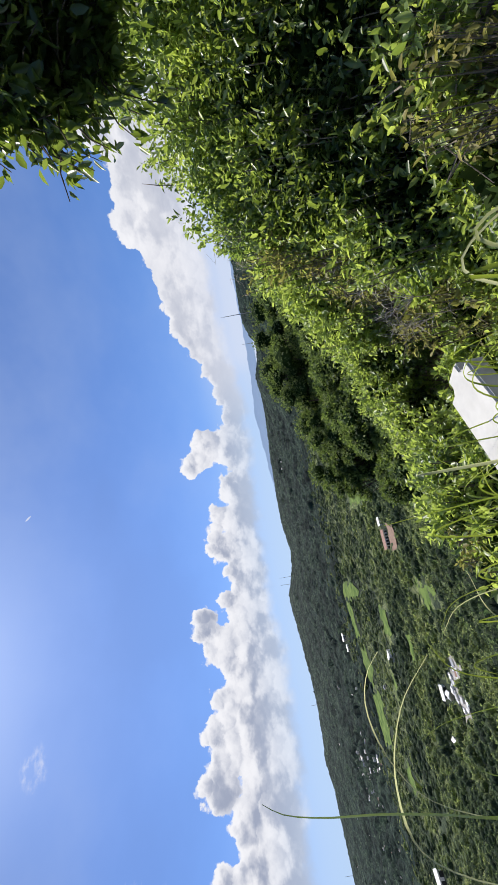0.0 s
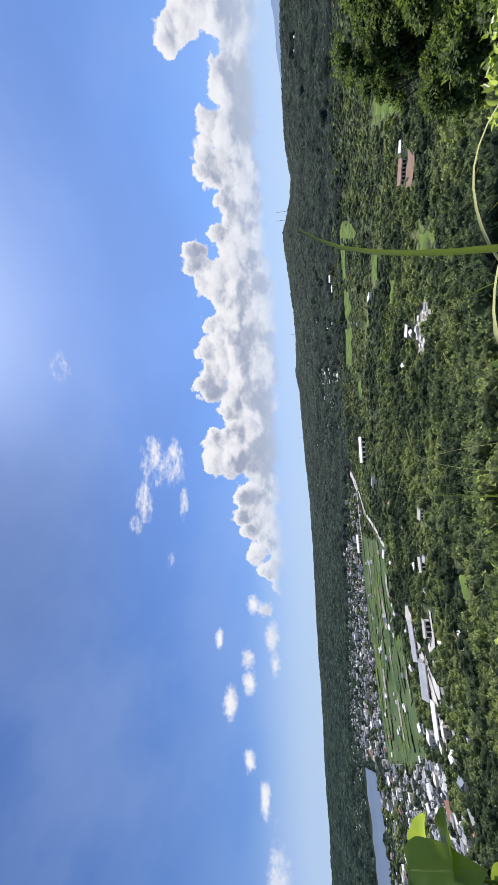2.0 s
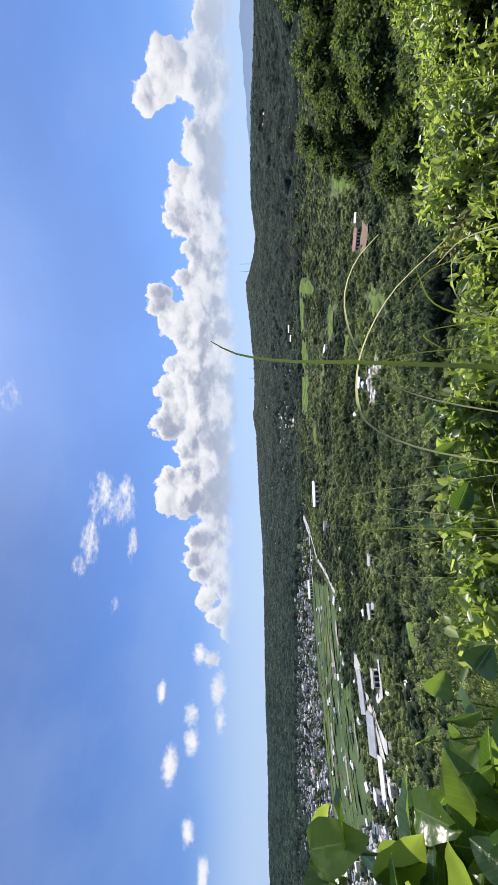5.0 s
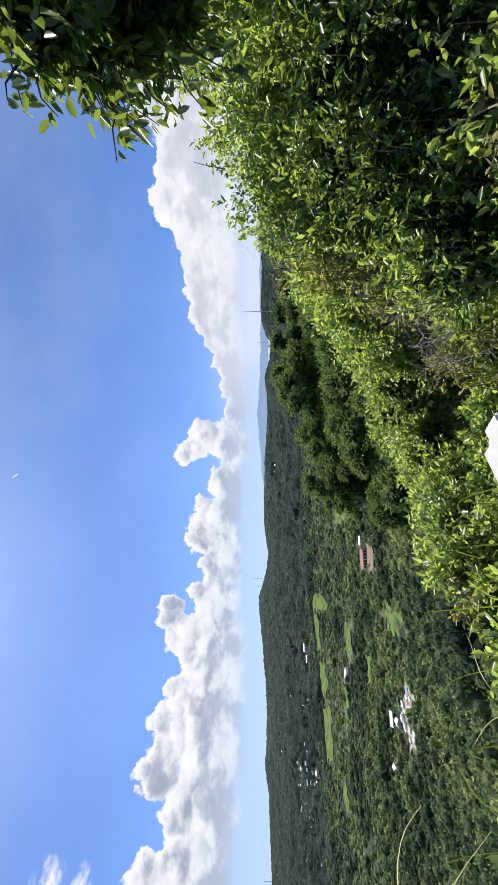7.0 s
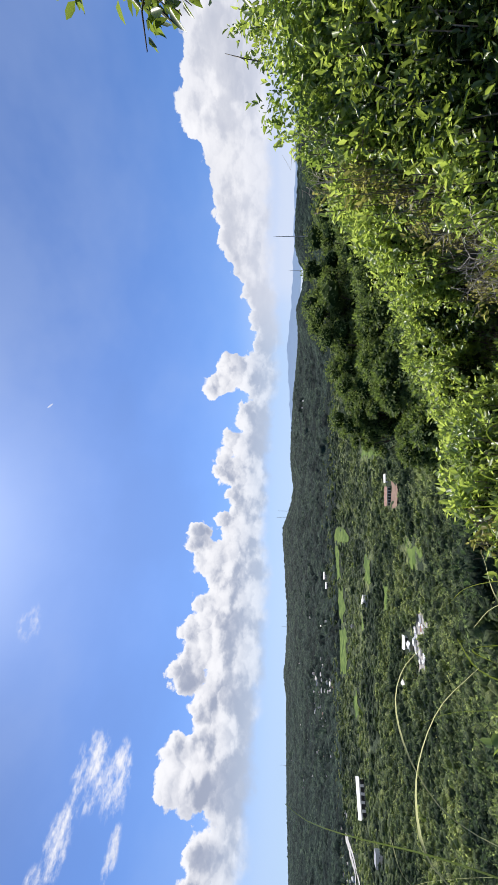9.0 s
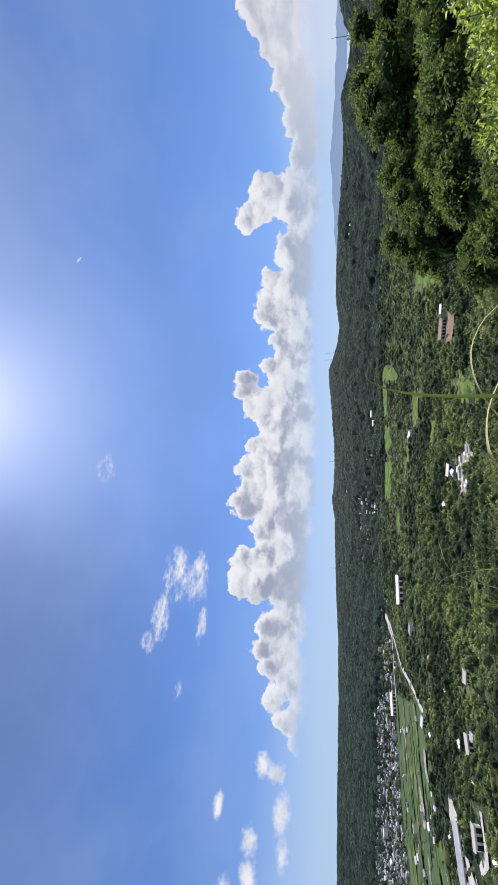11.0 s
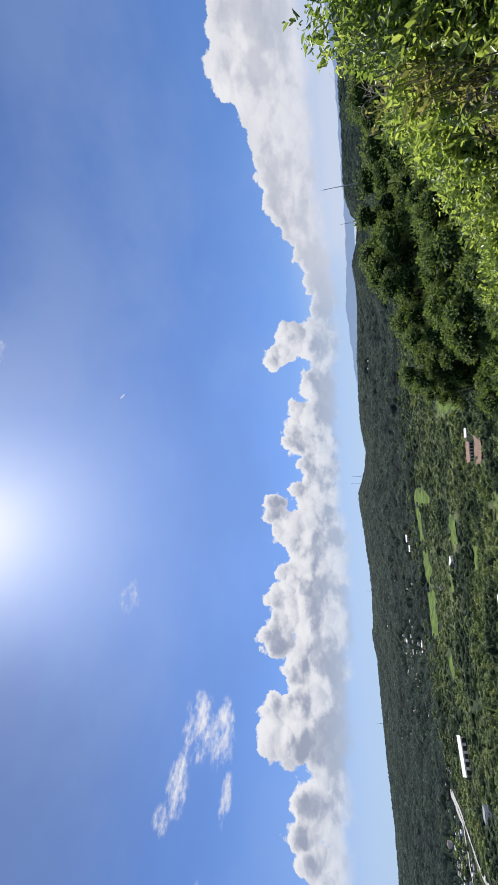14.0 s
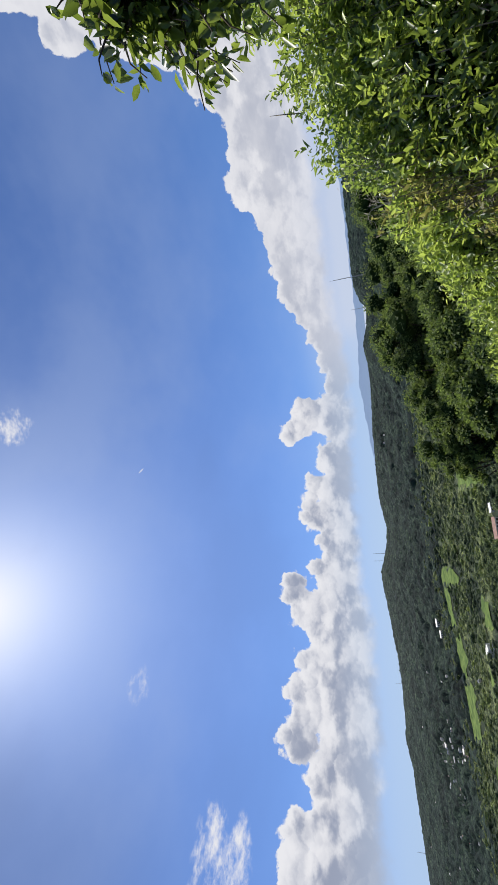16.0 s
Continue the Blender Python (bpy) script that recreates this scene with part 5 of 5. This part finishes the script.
# the many small houses of the town, too far off to tell apart
rng = np.random.RandomState(77)
TOWN_FAR = [(-106, -3.6), (-88, -3.9), (-80, -4.4), (-72, -5.2), (-62, -6.0), (-55, -6.6), (-48, -7.0)]
TOWN_NEAR = [(-106, -14.5), (-88, -14.3), (-83, -13.4), (-82, -9.0), (-78, -8.0), (-60, -8.2), (-55, -8.8), (-48, -8.0)]
cubes = []
n = 0
while n < 2300:
    a = rng.triangular(-106, -84, -48)
    r = reach(a, rng.uniform(table(TOWN_NEAR, a), table(TOWN_FAR, a)), 300.0)
    if a < -83 and 970 < r < 1270:
        continue
    if in_field(a, r):
        continue
    w, d, h, t = rng.uniform(2.2, 7), rng.uniform(2.0, 4.5), rng.uniform(1.4, 3.6), rng.uniform(0, 3.14)
    q = np.array([(-w, -d, -6), (w, -d, -6), (w, d, -6), (-w, d, -6), (-w, -d, 2 * h), (w, -d, 2 * h), (w, d, 2 * h), (-w, d, 2 * h), (-w, 0, 2 * h + d * 0.5), (w, 0, 2 * h + d * 0.5)]) / 2
    c, s_ = math.cos(t), math.sin(t)
    q = np.stack((q[:, 0] * c - q[:, 1] * s_, q[:, 0] * s_ + q[:, 1] * c, q[:, 2]), 1) + np.array(at(a, r))
    f = np.array([(0, 1, 5), (0, 5, 4), (1, 2, 6), (1, 6, 5), (2, 3, 7), (2, 7, 6), (3, 0, 4), (3, 4, 7), (4, 5, 9), (4, 9, 8), (6, 7, 8), (6, 8, 9), (5, 6, 9), (7, 4, 8)])
    cubes.append((q, f))
    OPEN.append((a - 0.3, a + 0.3, r - 11, r + 4))
    n += 1
tv, tf = merged(cubes)
tagged(mesh_object("town", tv, tf, HOUSES), "dense small pale houses of the far town", "town", kind="stuff")

# ---- woods ----
rng = np.random.RandomState(11)
shapes_a = [crown_shape(np.random.RandomState(s), 9, 1, 160, 0.21) for s in range(7)]
shapes_b = [crown_shape(np.random.RandomState(20 + s), 5, 1, 64, 0.24) for s in range(7)]
shapes_c = [crown_shape(np.random.RandomState(40 + s), 3, 1, 9, 0.36) for s in range(6)]



def mixed(n, lo, hi):
    return lo + (hi - lo) * rng.beta(1.6, 3.2, n)


def hashed(ix, iy, k):
    q = np.sin(ix * 127.1 + iy * 311.7 + k * 74.7) * 43758.5453
    return q - np.floor(q)


def domes(x, y, cell, seed):
    """Height, 0 to 1, of round crowns standing close together."""
    ix, iy = np.floor(x / cell), np.floor(y / cell)
    best = np.zeros_like(x)
    for a in (-1, 0, 1):
        for b in (-1, 0, 1):
            cx, cy = ix + a, iy + b
            px, py = (cx + hashed(cx, cy, seed)) * cell, (cy + hashed(cx, cy, seed + 1)) * cell
            wide = cell * (0.5 + 0.4 * hashed(cx, cy, seed + 2))
            h = (0.45 + 0.55 * hashed(cx, cy, seed + 3)) * np.sqrt(np.clip(1 - ((x - px) ** 2 + (y - py) ** 2) / wide ** 2, 0, 1))
            best = np.maximum(best, h)
    return best


def canopy(name, az0, az1, step, near, far, rings, cell, high, seed, mat, label, fall=0.0):
    """A closed roof of tree crowns over the land, left open over fields, yards and houses."""
    a = np.arange(az0, az1, step)
    A, s = np.meshgrid(a, np.linspace(0, 1, rings))
    end = far if np.ndim(far) == 0 else table(far, A)
    r = near * (end / near) ** s
    x, y = r * np.sin(np.radians(A)), r * np.cos(np.radians(A))
    g = land(A, r)
    z = g - 0.8 + high * (domes(x, y, cell, seed) * (0.85 + 0.3 * wobble(x, y, 40, seed)) + 0.3 * domes(x, y, cell * 0.37, seed + 9)) * (1 - fall * s ** 4) * np.clip(0.35 + 6 * s, 0, 1)
    fields = set(FIELDS)
    ragged = wobble(x, y, 9, seed + 2)
    for o in OPEN:
        i, j = np.searchsorted(a, (o[0], o[1]))
        block = r[:, i:j]
        low = (block > o[2] - (5 if o in fields else 2) * high) & (block <= o[2])
        z[:, i:j][low] = np.minimum(z[:, i:j][low], g[:, i:j][low] + 0.22 * high)
        cut = (block > o[2]) & (block < o[3])
        if o in fields:
            wide = block * np.radians(1.0)
            edge = np.minimum(np.minimum(A[:, i:j] - o[0], o[1] - A[:, i:j]) * wide, np.minimum(block - o[2], o[3] - block) * 1.6)
            cut &= edge > 0.1 * min(o[3] - o[2], 60) * (0.9 + ragged[:, i:j])
        z[:, i:j][cut] = g[:, i:j][cut] - 2.5
    z[0], z[-1] = g[0] - 3, g[-1] - 3
    n, k = len(a), rings
    ii, jj = np.meshgrid(np.arange(k - 1), np.arange(n - 1), indexing="ij")
    f = np.stack((ii * n + jj, (ii + 1) * n + jj, (ii + 1) * n + jj + 1, ii * n + jj + 1), -1).reshape(-1, 4)[:, ::-1]
    ob = mesh_object(name, np.stack((x, y, z), -1).reshape(-1, 3), f, mat, smooth=True)
    return tagged(ob, label, "woods", kind="stuff")


OPEN.append((-9, 30, 0, 34))
p = scatter_even(rng, 5.4, -106, -4, 52, 190) + (0, 0, 1.4)
woods("woods_near", shapes_a, p, mixed(len(p), 2.4, 5.4), 1, "dense green tree crowns on the lower slope", None, 0.7, 1.25)
p = scatter_even(rng, 8.6, -106, -4, 186, 480) + (0, 0, 2.0)
woods("woods_middle", shapes_b, p, mixed(len(p), 3.6, 8.0), 2, "dense green woods across the valley", None, 0.6, 1.05)
p = scatter_even(rng, 12.5, -108, 20, 470, 1000) + (0, 0, 1.6)
woods("woods_valley", shapes_c, p, mixed(len(p), 4.5, 15.0), 3, "green woods on the valley floor", WOODS, 0.4, 0.66)
p = scatter_even(rng, 2.5, -104, -9, 15, 54) + (0, 0, 0.3)
woods("scrub_bushes", shapes_a, p, rng.uniform(1.2, 2.2, len(p)), 8, "yellow-green bushes close together on the steep slope", SCRUB, 0.6, 1.1)
ra = rng.uniform(-110, 34, 1500)
rr = table(RIDGE_AT, ra) * rng.uniform(0.93, 1.0, 1500)
p = np.stack((rr * np.sin(np.radians(ra)), rr * np.cos(np.radians(ra)), land(ra, rr) - 1.5), 1)
woods("ridge_trees", shapes_c, p, rng.uniform(4.0, 9.5, 1500), 7, "dark tree crowns along the far ridge", HAZED_WOODS, 0.7, 1.2)
canopy("scrub_canopy", -112, -7, 0.3, 13, 70, 110, 2.2, 1.2, 3, SCRUB, "dense green scrub on the steep slope")
canopy("near_canopy", -112, 34, 0.4, 60, 880, 130, 5.8, 3.4, 4, WOODS, "dense green tree crowns on the valley side")
canopy("far_canopy", -112, 36, 0.22, 840, [(b, q + 90) for b, q in RIDGE_AT], 240, 17.0, 14.0, 5, HAZED_WOODS, "dark green woods on the valley floor and far hillside", 0.5)


# ---- grass, broad leaves and the slab by the standing place ----
def ribbon(path, width, keel=0.25):
    """A long folded blade along a path: points and faces."""
    p = np.asarray(path, dtype=float)
    n = 44
    knots = np.concatenate(([0], np.cumsum(np.sqrt(np.linalg.norm(np.diff(p, axis=0), axis=1)))))
    slope = np.gradient(p, knots, axis=0)
    s = np.linspace(0, 1, n)
    u = s * knots[-1]
    k = np.clip(np.searchsorted(knots, u, side="right") - 1, 0, len(p) - 2)
    gap = (knots[k + 1] - knots[k])[:, None]
    t = (u - knots[k])[:, None] / gap
    c = p[k] * (2 * t ** 3 - 3 * t ** 2 + 1) + slope[k] * gap * (t ** 3 - 2 * t ** 2 + t) + p[k + 1] * (3 * t ** 2 - 2 * t ** 3) + slope[k + 1] * gap * (t ** 3 - t ** 2)
    d = unit_rows(np.gradient(c, axis=0))
    side = unit_rows(np.cross(d, (0.45, 0.88, 0.12)))
    up = np.cross(side, d)
    w = width * np.minimum(1.0, 0.35 + 2.2 * s) * (1 - s ** 2.6) * 0.5 + 0.0004
    L, M, R = c + side * w[:, None], c - up * (w * keel)[:, None], c - side * w[:, None]
    v = np.stack((L, M, R), 1).reshape(-1, 3)
    i = np.arange(n - 1) * 3
    f = np.concatenate((np.stack((i, i + 3, i + 4, i + 1), 1), np.stack((i + 1, i + 4, i + 5, i + 2), 1)))
    return v, f


def grass_stalk(points, width, mat, label):
    """One tall blade from its foot through points to its tip."""
    pts = [tuple(q) for q in points]
    root = empty("grass_stalk", pts[0])
    o = np.array(pts[0])
    v, f = ribbon(np.array(pts) - o, width)
    mesh_object("blade", v, f, mat, root, True)
    return tagged(root, label, "grass", "tall grass at the edge")


def ground_at(x, y):
    return float(land(math.degrees(math.atan2(x, y)), math.hypot(x, y)))


def tuft(x, y, n, high, spread, seed, mat, label="clump of arching green grass blades", least=0.55, wide=1.0):
    rng = np.random.RandomState(seed)
    z = ground_at(x, y)
    root = empty("grass_clump", (x, y, z))
    pieces = []
    for _ in range(n):
        a, h = rng.uniform(0, 2 * np.pi), high * rng.uniform(least, 1.1)
        out = spread * rng.uniform(0.2, 1.0)
        d = np.array((math.cos(a), math.sin(a), 0))
        b = rng.normal(0, 0.03, 3) * (1, 1, 0)
        pieces.append(ribbon([b, b + d * out * 0.25 + (0, 0, h * 0.6), b + d * out * 0.65 + (0, 0, h * 0.95), b + d * out * 1.15 + (0, 0, h * rng.uniform(0.7, 1.0))], rng.uniform(0.004, 0.009) * wide))
    v, f = merged(pieces)
    tagged(mesh_object("blade_mass", v, f, mat, root, True), kind="stuff")
    return tagged(root, label, "grass", "tall grass at the edge")


grass_stalk([(-0.235, 0.07, 0.0), (-0.25, 0.09, 1.0), (-0.256, 0.104, 1.40), (-0.259, 0.111, 1.472), (-0.265, 0.125, 1.50), (-0.269, 0.136, 1.534), (-0.271, 0.143, 1.575), (-0.268, 0.147, 1.60), (-0.263, 0.151, 1.612)], 0.008, LEAF_SHADE, "tall dark green grass blade standing upright")
grass_stalk([(-0.36, 0.14, 0.0), (-0.355, 0.16, 1.0), (-0.345, 0.19, 1.40), (-0.333, 0.215, 1.485), (-0.32, 0.237, 1.504), (-0.303, 0.256, 1.513), (-0.283, 0.274, 1.514), (-0.263, 0.286, 1.505), (-0.247, 0.291, 1.49)], 0.0018, STRAW, "pale dry grass blade arching over")
grass_stalk([(-0.39, 0.14, 0.0), (-0.385, 0.15, 1.0), (-0.372, 0.175, 1.44), (-0.358, 0.193, 1.498), (-0.35, 0.206, 1.507), (-0.33, 0.228, 1.507), (-0.311, 0.244, 1.50), (-0.281, 0.263, 1.48), (-0.248, 0.272, 1.447)], 0.003, STRAW, "pale dry grass blade arching over")
for k, (a, e, d, w, lean, m) in enumerate(((-51.5, -10.5, 0.62, 0.004, 0.5, 0), (-53.0, -15.5, 0.62, 0.006, -0.6, 0), (-54.5, -17.0, 0.64, 0.006, 0.8, 0), (-52.2, -19.0, 0.6, 0.007, 0.2, 0), (-55.5, -20.0, 0.63, 0.005, -0.9, 1), (-58.6, -19.0, 0.66, 0.003, 0.3, 1), (-47.6, -13.5, 0.8, 0.003, 1.6, 1), (-48.8, -12.4, 0.8, 0.0025, -1.4, 1), (-33.0, -26.0, 0.5, 0.006, 0.8, 0), (-28.0, -21.0, 0.6, 0.004, -0.5, 0), (-21.0, -25.0, 0.55, 0.006, 1.2, 2), (-13.0, -27.0, 0.6, 0.005, -1.0, 1))):
    x, y, z = by(a, e, d)
    c, q = math.cos(radians(a)) * 0.03 * lean, -math.sin(radians(a)) * 0.03 * lean
    grass_stalk([(x - 2.4 * c, y - 2.4 * q, 0.0), (x - 1.6 * c, y - 1.6 * q, z * 0.6), (x - 0.9 * c, y - 0.9 * q, z * 0.85), (x, y, z), (x + c, y + q, z + 0.05 - 0.02 * abs(lean))], w, (LEAF_SHADE, STRAW, GRASS)[m], ("dark green upright grass blade", "pale dry grass blade", "green arching grass blade")[m])
grass_stalk([(-0.10, 0.45, 0.0), (-0.13, 0.45, 0.9), (-0.15, 0.45, 1.3), (-0.16, 0.45, 1.42)], 0.005, GRASS, "upright green grass blade")
grass_stalk([(-0.50, 0.35, -0.1), (-0.51, 0.34, 0.8), (-0.52, 0.33, 1.25), (-0.53, 0.32, 1.40)], 0.006, GRASS, "upright green grass blade")
for k, (x, y, n, h, s) in enumerate(((-0.75, 0.95, 16, 1.15, 0.35), (-1.0, 0.7, 18, 1.1, 0.35), (-1.15, 0.45, 16, 1.15, 0.35), (-0.45, 1.15, 14, 1.1, 0.4), (-0.1, 1.4, 16, 0.95, 0.45), (-0.55, 0.7, 8, 1.05, 0.4), (0.35, 1.6, 18, 0.8, 0.5), (0.75, 1.5, 18, 0.8, 0.5), (-0.85, 1.3, 14, 1.2, 0.4), (-1.3, 0.8, 14, 1.2, 0.35))):
    tuft(x, y, n, h * 0.82, s, 300 + k, GRASS if k % 3 else STRAW)
for k, (x, y, n, h, s) in enumerate(((0.06, 0.10, 9, 1.39, 0.13), (-0.06, 0.12, 9, 1.40, 0.15), (0.16, 0.09, 8, 1.385, 0.15), (-0.17, 0.16, 8, 1.38, 0.12), (0.02, 0.19, 9, 1.36, 0.17), (0.26, 0.14, 8, 1.38, 0.16))):
    tuft(x, y, n, h, s, 340 + k, STRAW if k % 3 == 1 else GRASS, "clump of tall grass with thin arching blades", 0.86, 0.42)
for k, (x, y, n, h, s) in enumerate(((-0.30, 0.74, 18, 1.15, 0.30), (-0.14, 0.84, 16, 1.10, 0.32), (-0.46, 0.70, 16, 1.13, 0.30), (0.04, 0.95, 16, 1.04, 0.32), (-0.62, 0.62, 14, 1.10, 0.28))):
    tuft(x, y, n, h, s, 360 + k, GRASS, "clump of bright green arching grass blades", 0.72, 0.9)


def leaf_mesh(seed):
    """A broad oval leaf of length 1: folded along the rib, waved at the edge, tip bent down."""
    rng = np.random.RandomState(seed)
    nx, ny = 11, 7
    bend, fold, wave = rng.uniform(0.1, 0.35), rng.uniform(0.12, 0.4), rng.uniform(0.01, 0.03)
    v = []
    for i in range(nx):
        t = i / (nx - 1)
        half = 0.335 * math.sin(math.pi * min(1, t ** 0.8)) ** 0.75 * (1 - 0.25 * t) + 0.004
        for j in range(ny):
            u = 2 * j / (ny - 1) - 1
            v.append((t, u * half, abs(u) * half * fold - bend * t * t * 0.5 + wave * math.sin(t * 17 + u * 2 + seed) * abs(u)))
    f = [(i * ny + j, (i + 1) * ny + j, (i + 1) * ny + j + 1, i * ny + j + 1) for i in range(nx - 1) for j in range(ny - 1)]
    me = bpy.data.meshes.new("leaf")
    me.from_pydata(v, [], f)
    for q in me.polygons:
        q.use_smooth = True
    me.materials.append(LEAF_BIG)
    return me


LEAF_MESHES = [leaf_mesh(s) for s in range(5)]


def broad_plant(name, base, stems, per, size, seed, label):
    """A plant with woody stems and large leaves, each leaf a part; stems are given by their tips."""
    rng = np.random.RandomState(seed)
    root = empty(name, base)
    b = np.array(base)
    for tip in stems:
        e = np.array(tip) - b
        t = np.linspace(0, 1, 7)[:, None]
        mid = e * 0.5 + np.array((0, 0, 0.12)) + rng.normal(0, 0.03, 3)
        line = 2 * mid * t * (1 - t) + e * t ** 2
        v, f = tube(line, np.linspace(0.0035, 0.0015, 7), 5)
        stem = mesh_object("stem", v, f, LEAF_SHADE, root, True)
        for k in range(per):
            u = 1 - 0.5 * (k / per) ** 1.2
            o = np.array([np.interp(u, t[:, 0], line[:, i]) for i in range(3)])
            yaw = k * 2.4 + rng.uniform(-0.4, 0.4)
            pitch = rng.uniform(-0.7, 0.6)
            x = Vector((math.cos(yaw) * math.cos(pitch), math.sin(yaw) * math.cos(pitch), math.sin(pitch)))
            z = (Vector((rng.normal(0, 0.75), rng.normal(-0.15, 0.75), 0.75))).normalized()
            y = z.cross(x).normalized()
            z = x.cross(y)
            m = Matrix((x, y, z)).transposed().to_4x4()
            leaf = new("leaf", LEAF_MESHES[rng.randint(5)])
            leaf.parent = stem
            s = size * rng.uniform(0.65, 1.15)
            leaf.matrix_basis = Matrix.Translation(o) @ m @ Matrix.Diagonal((s, s, s, 1))
    return tagged(root, label, "plant")


SHOOTS = [(-86, -6, 0.95), (-89, -8, 0.9), (-91.5, -10, 0.85), (-94, -13, 0.8), (-97.5, -9, 0.8), (-99, -13, 0.75), (-90, -16, 0.85), (-86, -20, 0.9), (-93, -20, 0.75), (-98, -19, 0.75), (-100, -6, 0.85), (-103, -10, 0.85), (-105, -8, 0.8), (-83, -17, 0.95), (-107, -5, 0.9), (-109, -6, 0.8), (-104, -15, 0.75), (-109, -16, 0.8), (-106, 3, 0.9), (-85, -25, 0.8), (-95, -27, 0.7), (-102, -25, 0.7), (-112, -4, 0.85), (-101, -10, 0.8), (-106, -13, 0.8), (-103, -18, 0.75), (-114, -12, 0.8), (-89, -24, 0.8), (-81, -22, 0.95), (-88, -12, 0.95), (-96, -6, 0.9)]
broad_plant("broad_leaved_plant", (-0.78, -0.07, 0.0), [by(a, e, d * 0.62) for a, e, d in SHOOTS], 28, 0.07, 7, "bushy plant with large glossy green leaves")
broad_plant("broad_leaved_plant", (-0.98, -0.12, 0.0), [by(a, e, d) for a, e, d in ((-84, -17, 0.72), (-88, -22, 0.72), (-92, -17, 0.7), (-95, -23, 0.7), (-99, -17, 0.7), (-102, -22, 0.68), (-106, -17, 0.7), (-86, -30, 0.66), (-93, -31, 0.64), (-100, -30, 0.62), (-108, -24, 0.66), (-82, -27, 0.7))], 26, 0.08, 17, "low bushy plant with large dark green leaves")
broad_plant("broad_leaved_plant", (-1.2, 0.22, -0.05), [by(a, e, d) for a, e, d in ((-77, -18.5, 1.1), (-75, -22, 1.05), (-72.5, -21, 1.15), (-80, -21, 1.0), (-70, -26, 1.0), (-78, -26, 0.95))], 6, 0.105, 8, "young plant with glossy light green leaves")
for k, (a, e, d, w, h) in enumerate(HERBS):
    shrub("leafy_plant", under(a, e, d, h), (w, w, h), 330, 6, 0.036, LEAF_BUSH, 90 + k, "low bright green plant with soft oval leaves", "plant", group="plants at the edge", width=0.62, stem=0.004, clumpy=0.2, young=LEAF_BRIGHT, share=0.3)
broad_plant("broad_leaved_plant", (-0.9, 0.95, -0.3), [by(a, e, d) for a, e, d in ((-42.5, -25, 1.3), (-45, -26, 1.25), (-50, -27, 1.2), (-53, -24, 1.25))], 6, 0.09, 9, "young plant with glossy light green leaves")


def railing():
    """The end of a white painted rail on a post, its far corner rounded."""
    root = empty("white_railing", (-0.006, 1.122, 0.0), 41.5)
    bm = bmesh.new()
    box(bm, -0.9, 0.155, -0.09, 0.09, 0.86, 0.92)
    bmesh.ops.bevel(bm, geom=[e for e in bm.edges if abs(e.verts[0].co.z - e.verts[1].co.z) > 0.02], offset=0.05, segments=5, affect="EDGES")
    bmesh.ops.bevel(bm, geom=[e for e in bm.edges if abs(e.verts[0].co.z - e.verts[1].co.z) < 0.001], offset=0.006, segments=2, affect="EDGES")
    part("rail", bm, CONCRETE, root)
    bm = bmesh.new()
    box(bm, -0.05, 0.05, -0.045, 0.045, -0.4, 0.858)
    part("post", bm, CONCRETE, root)
    return tagged(root, "white painted railing with a broad flat top rail", "railing")


railing()
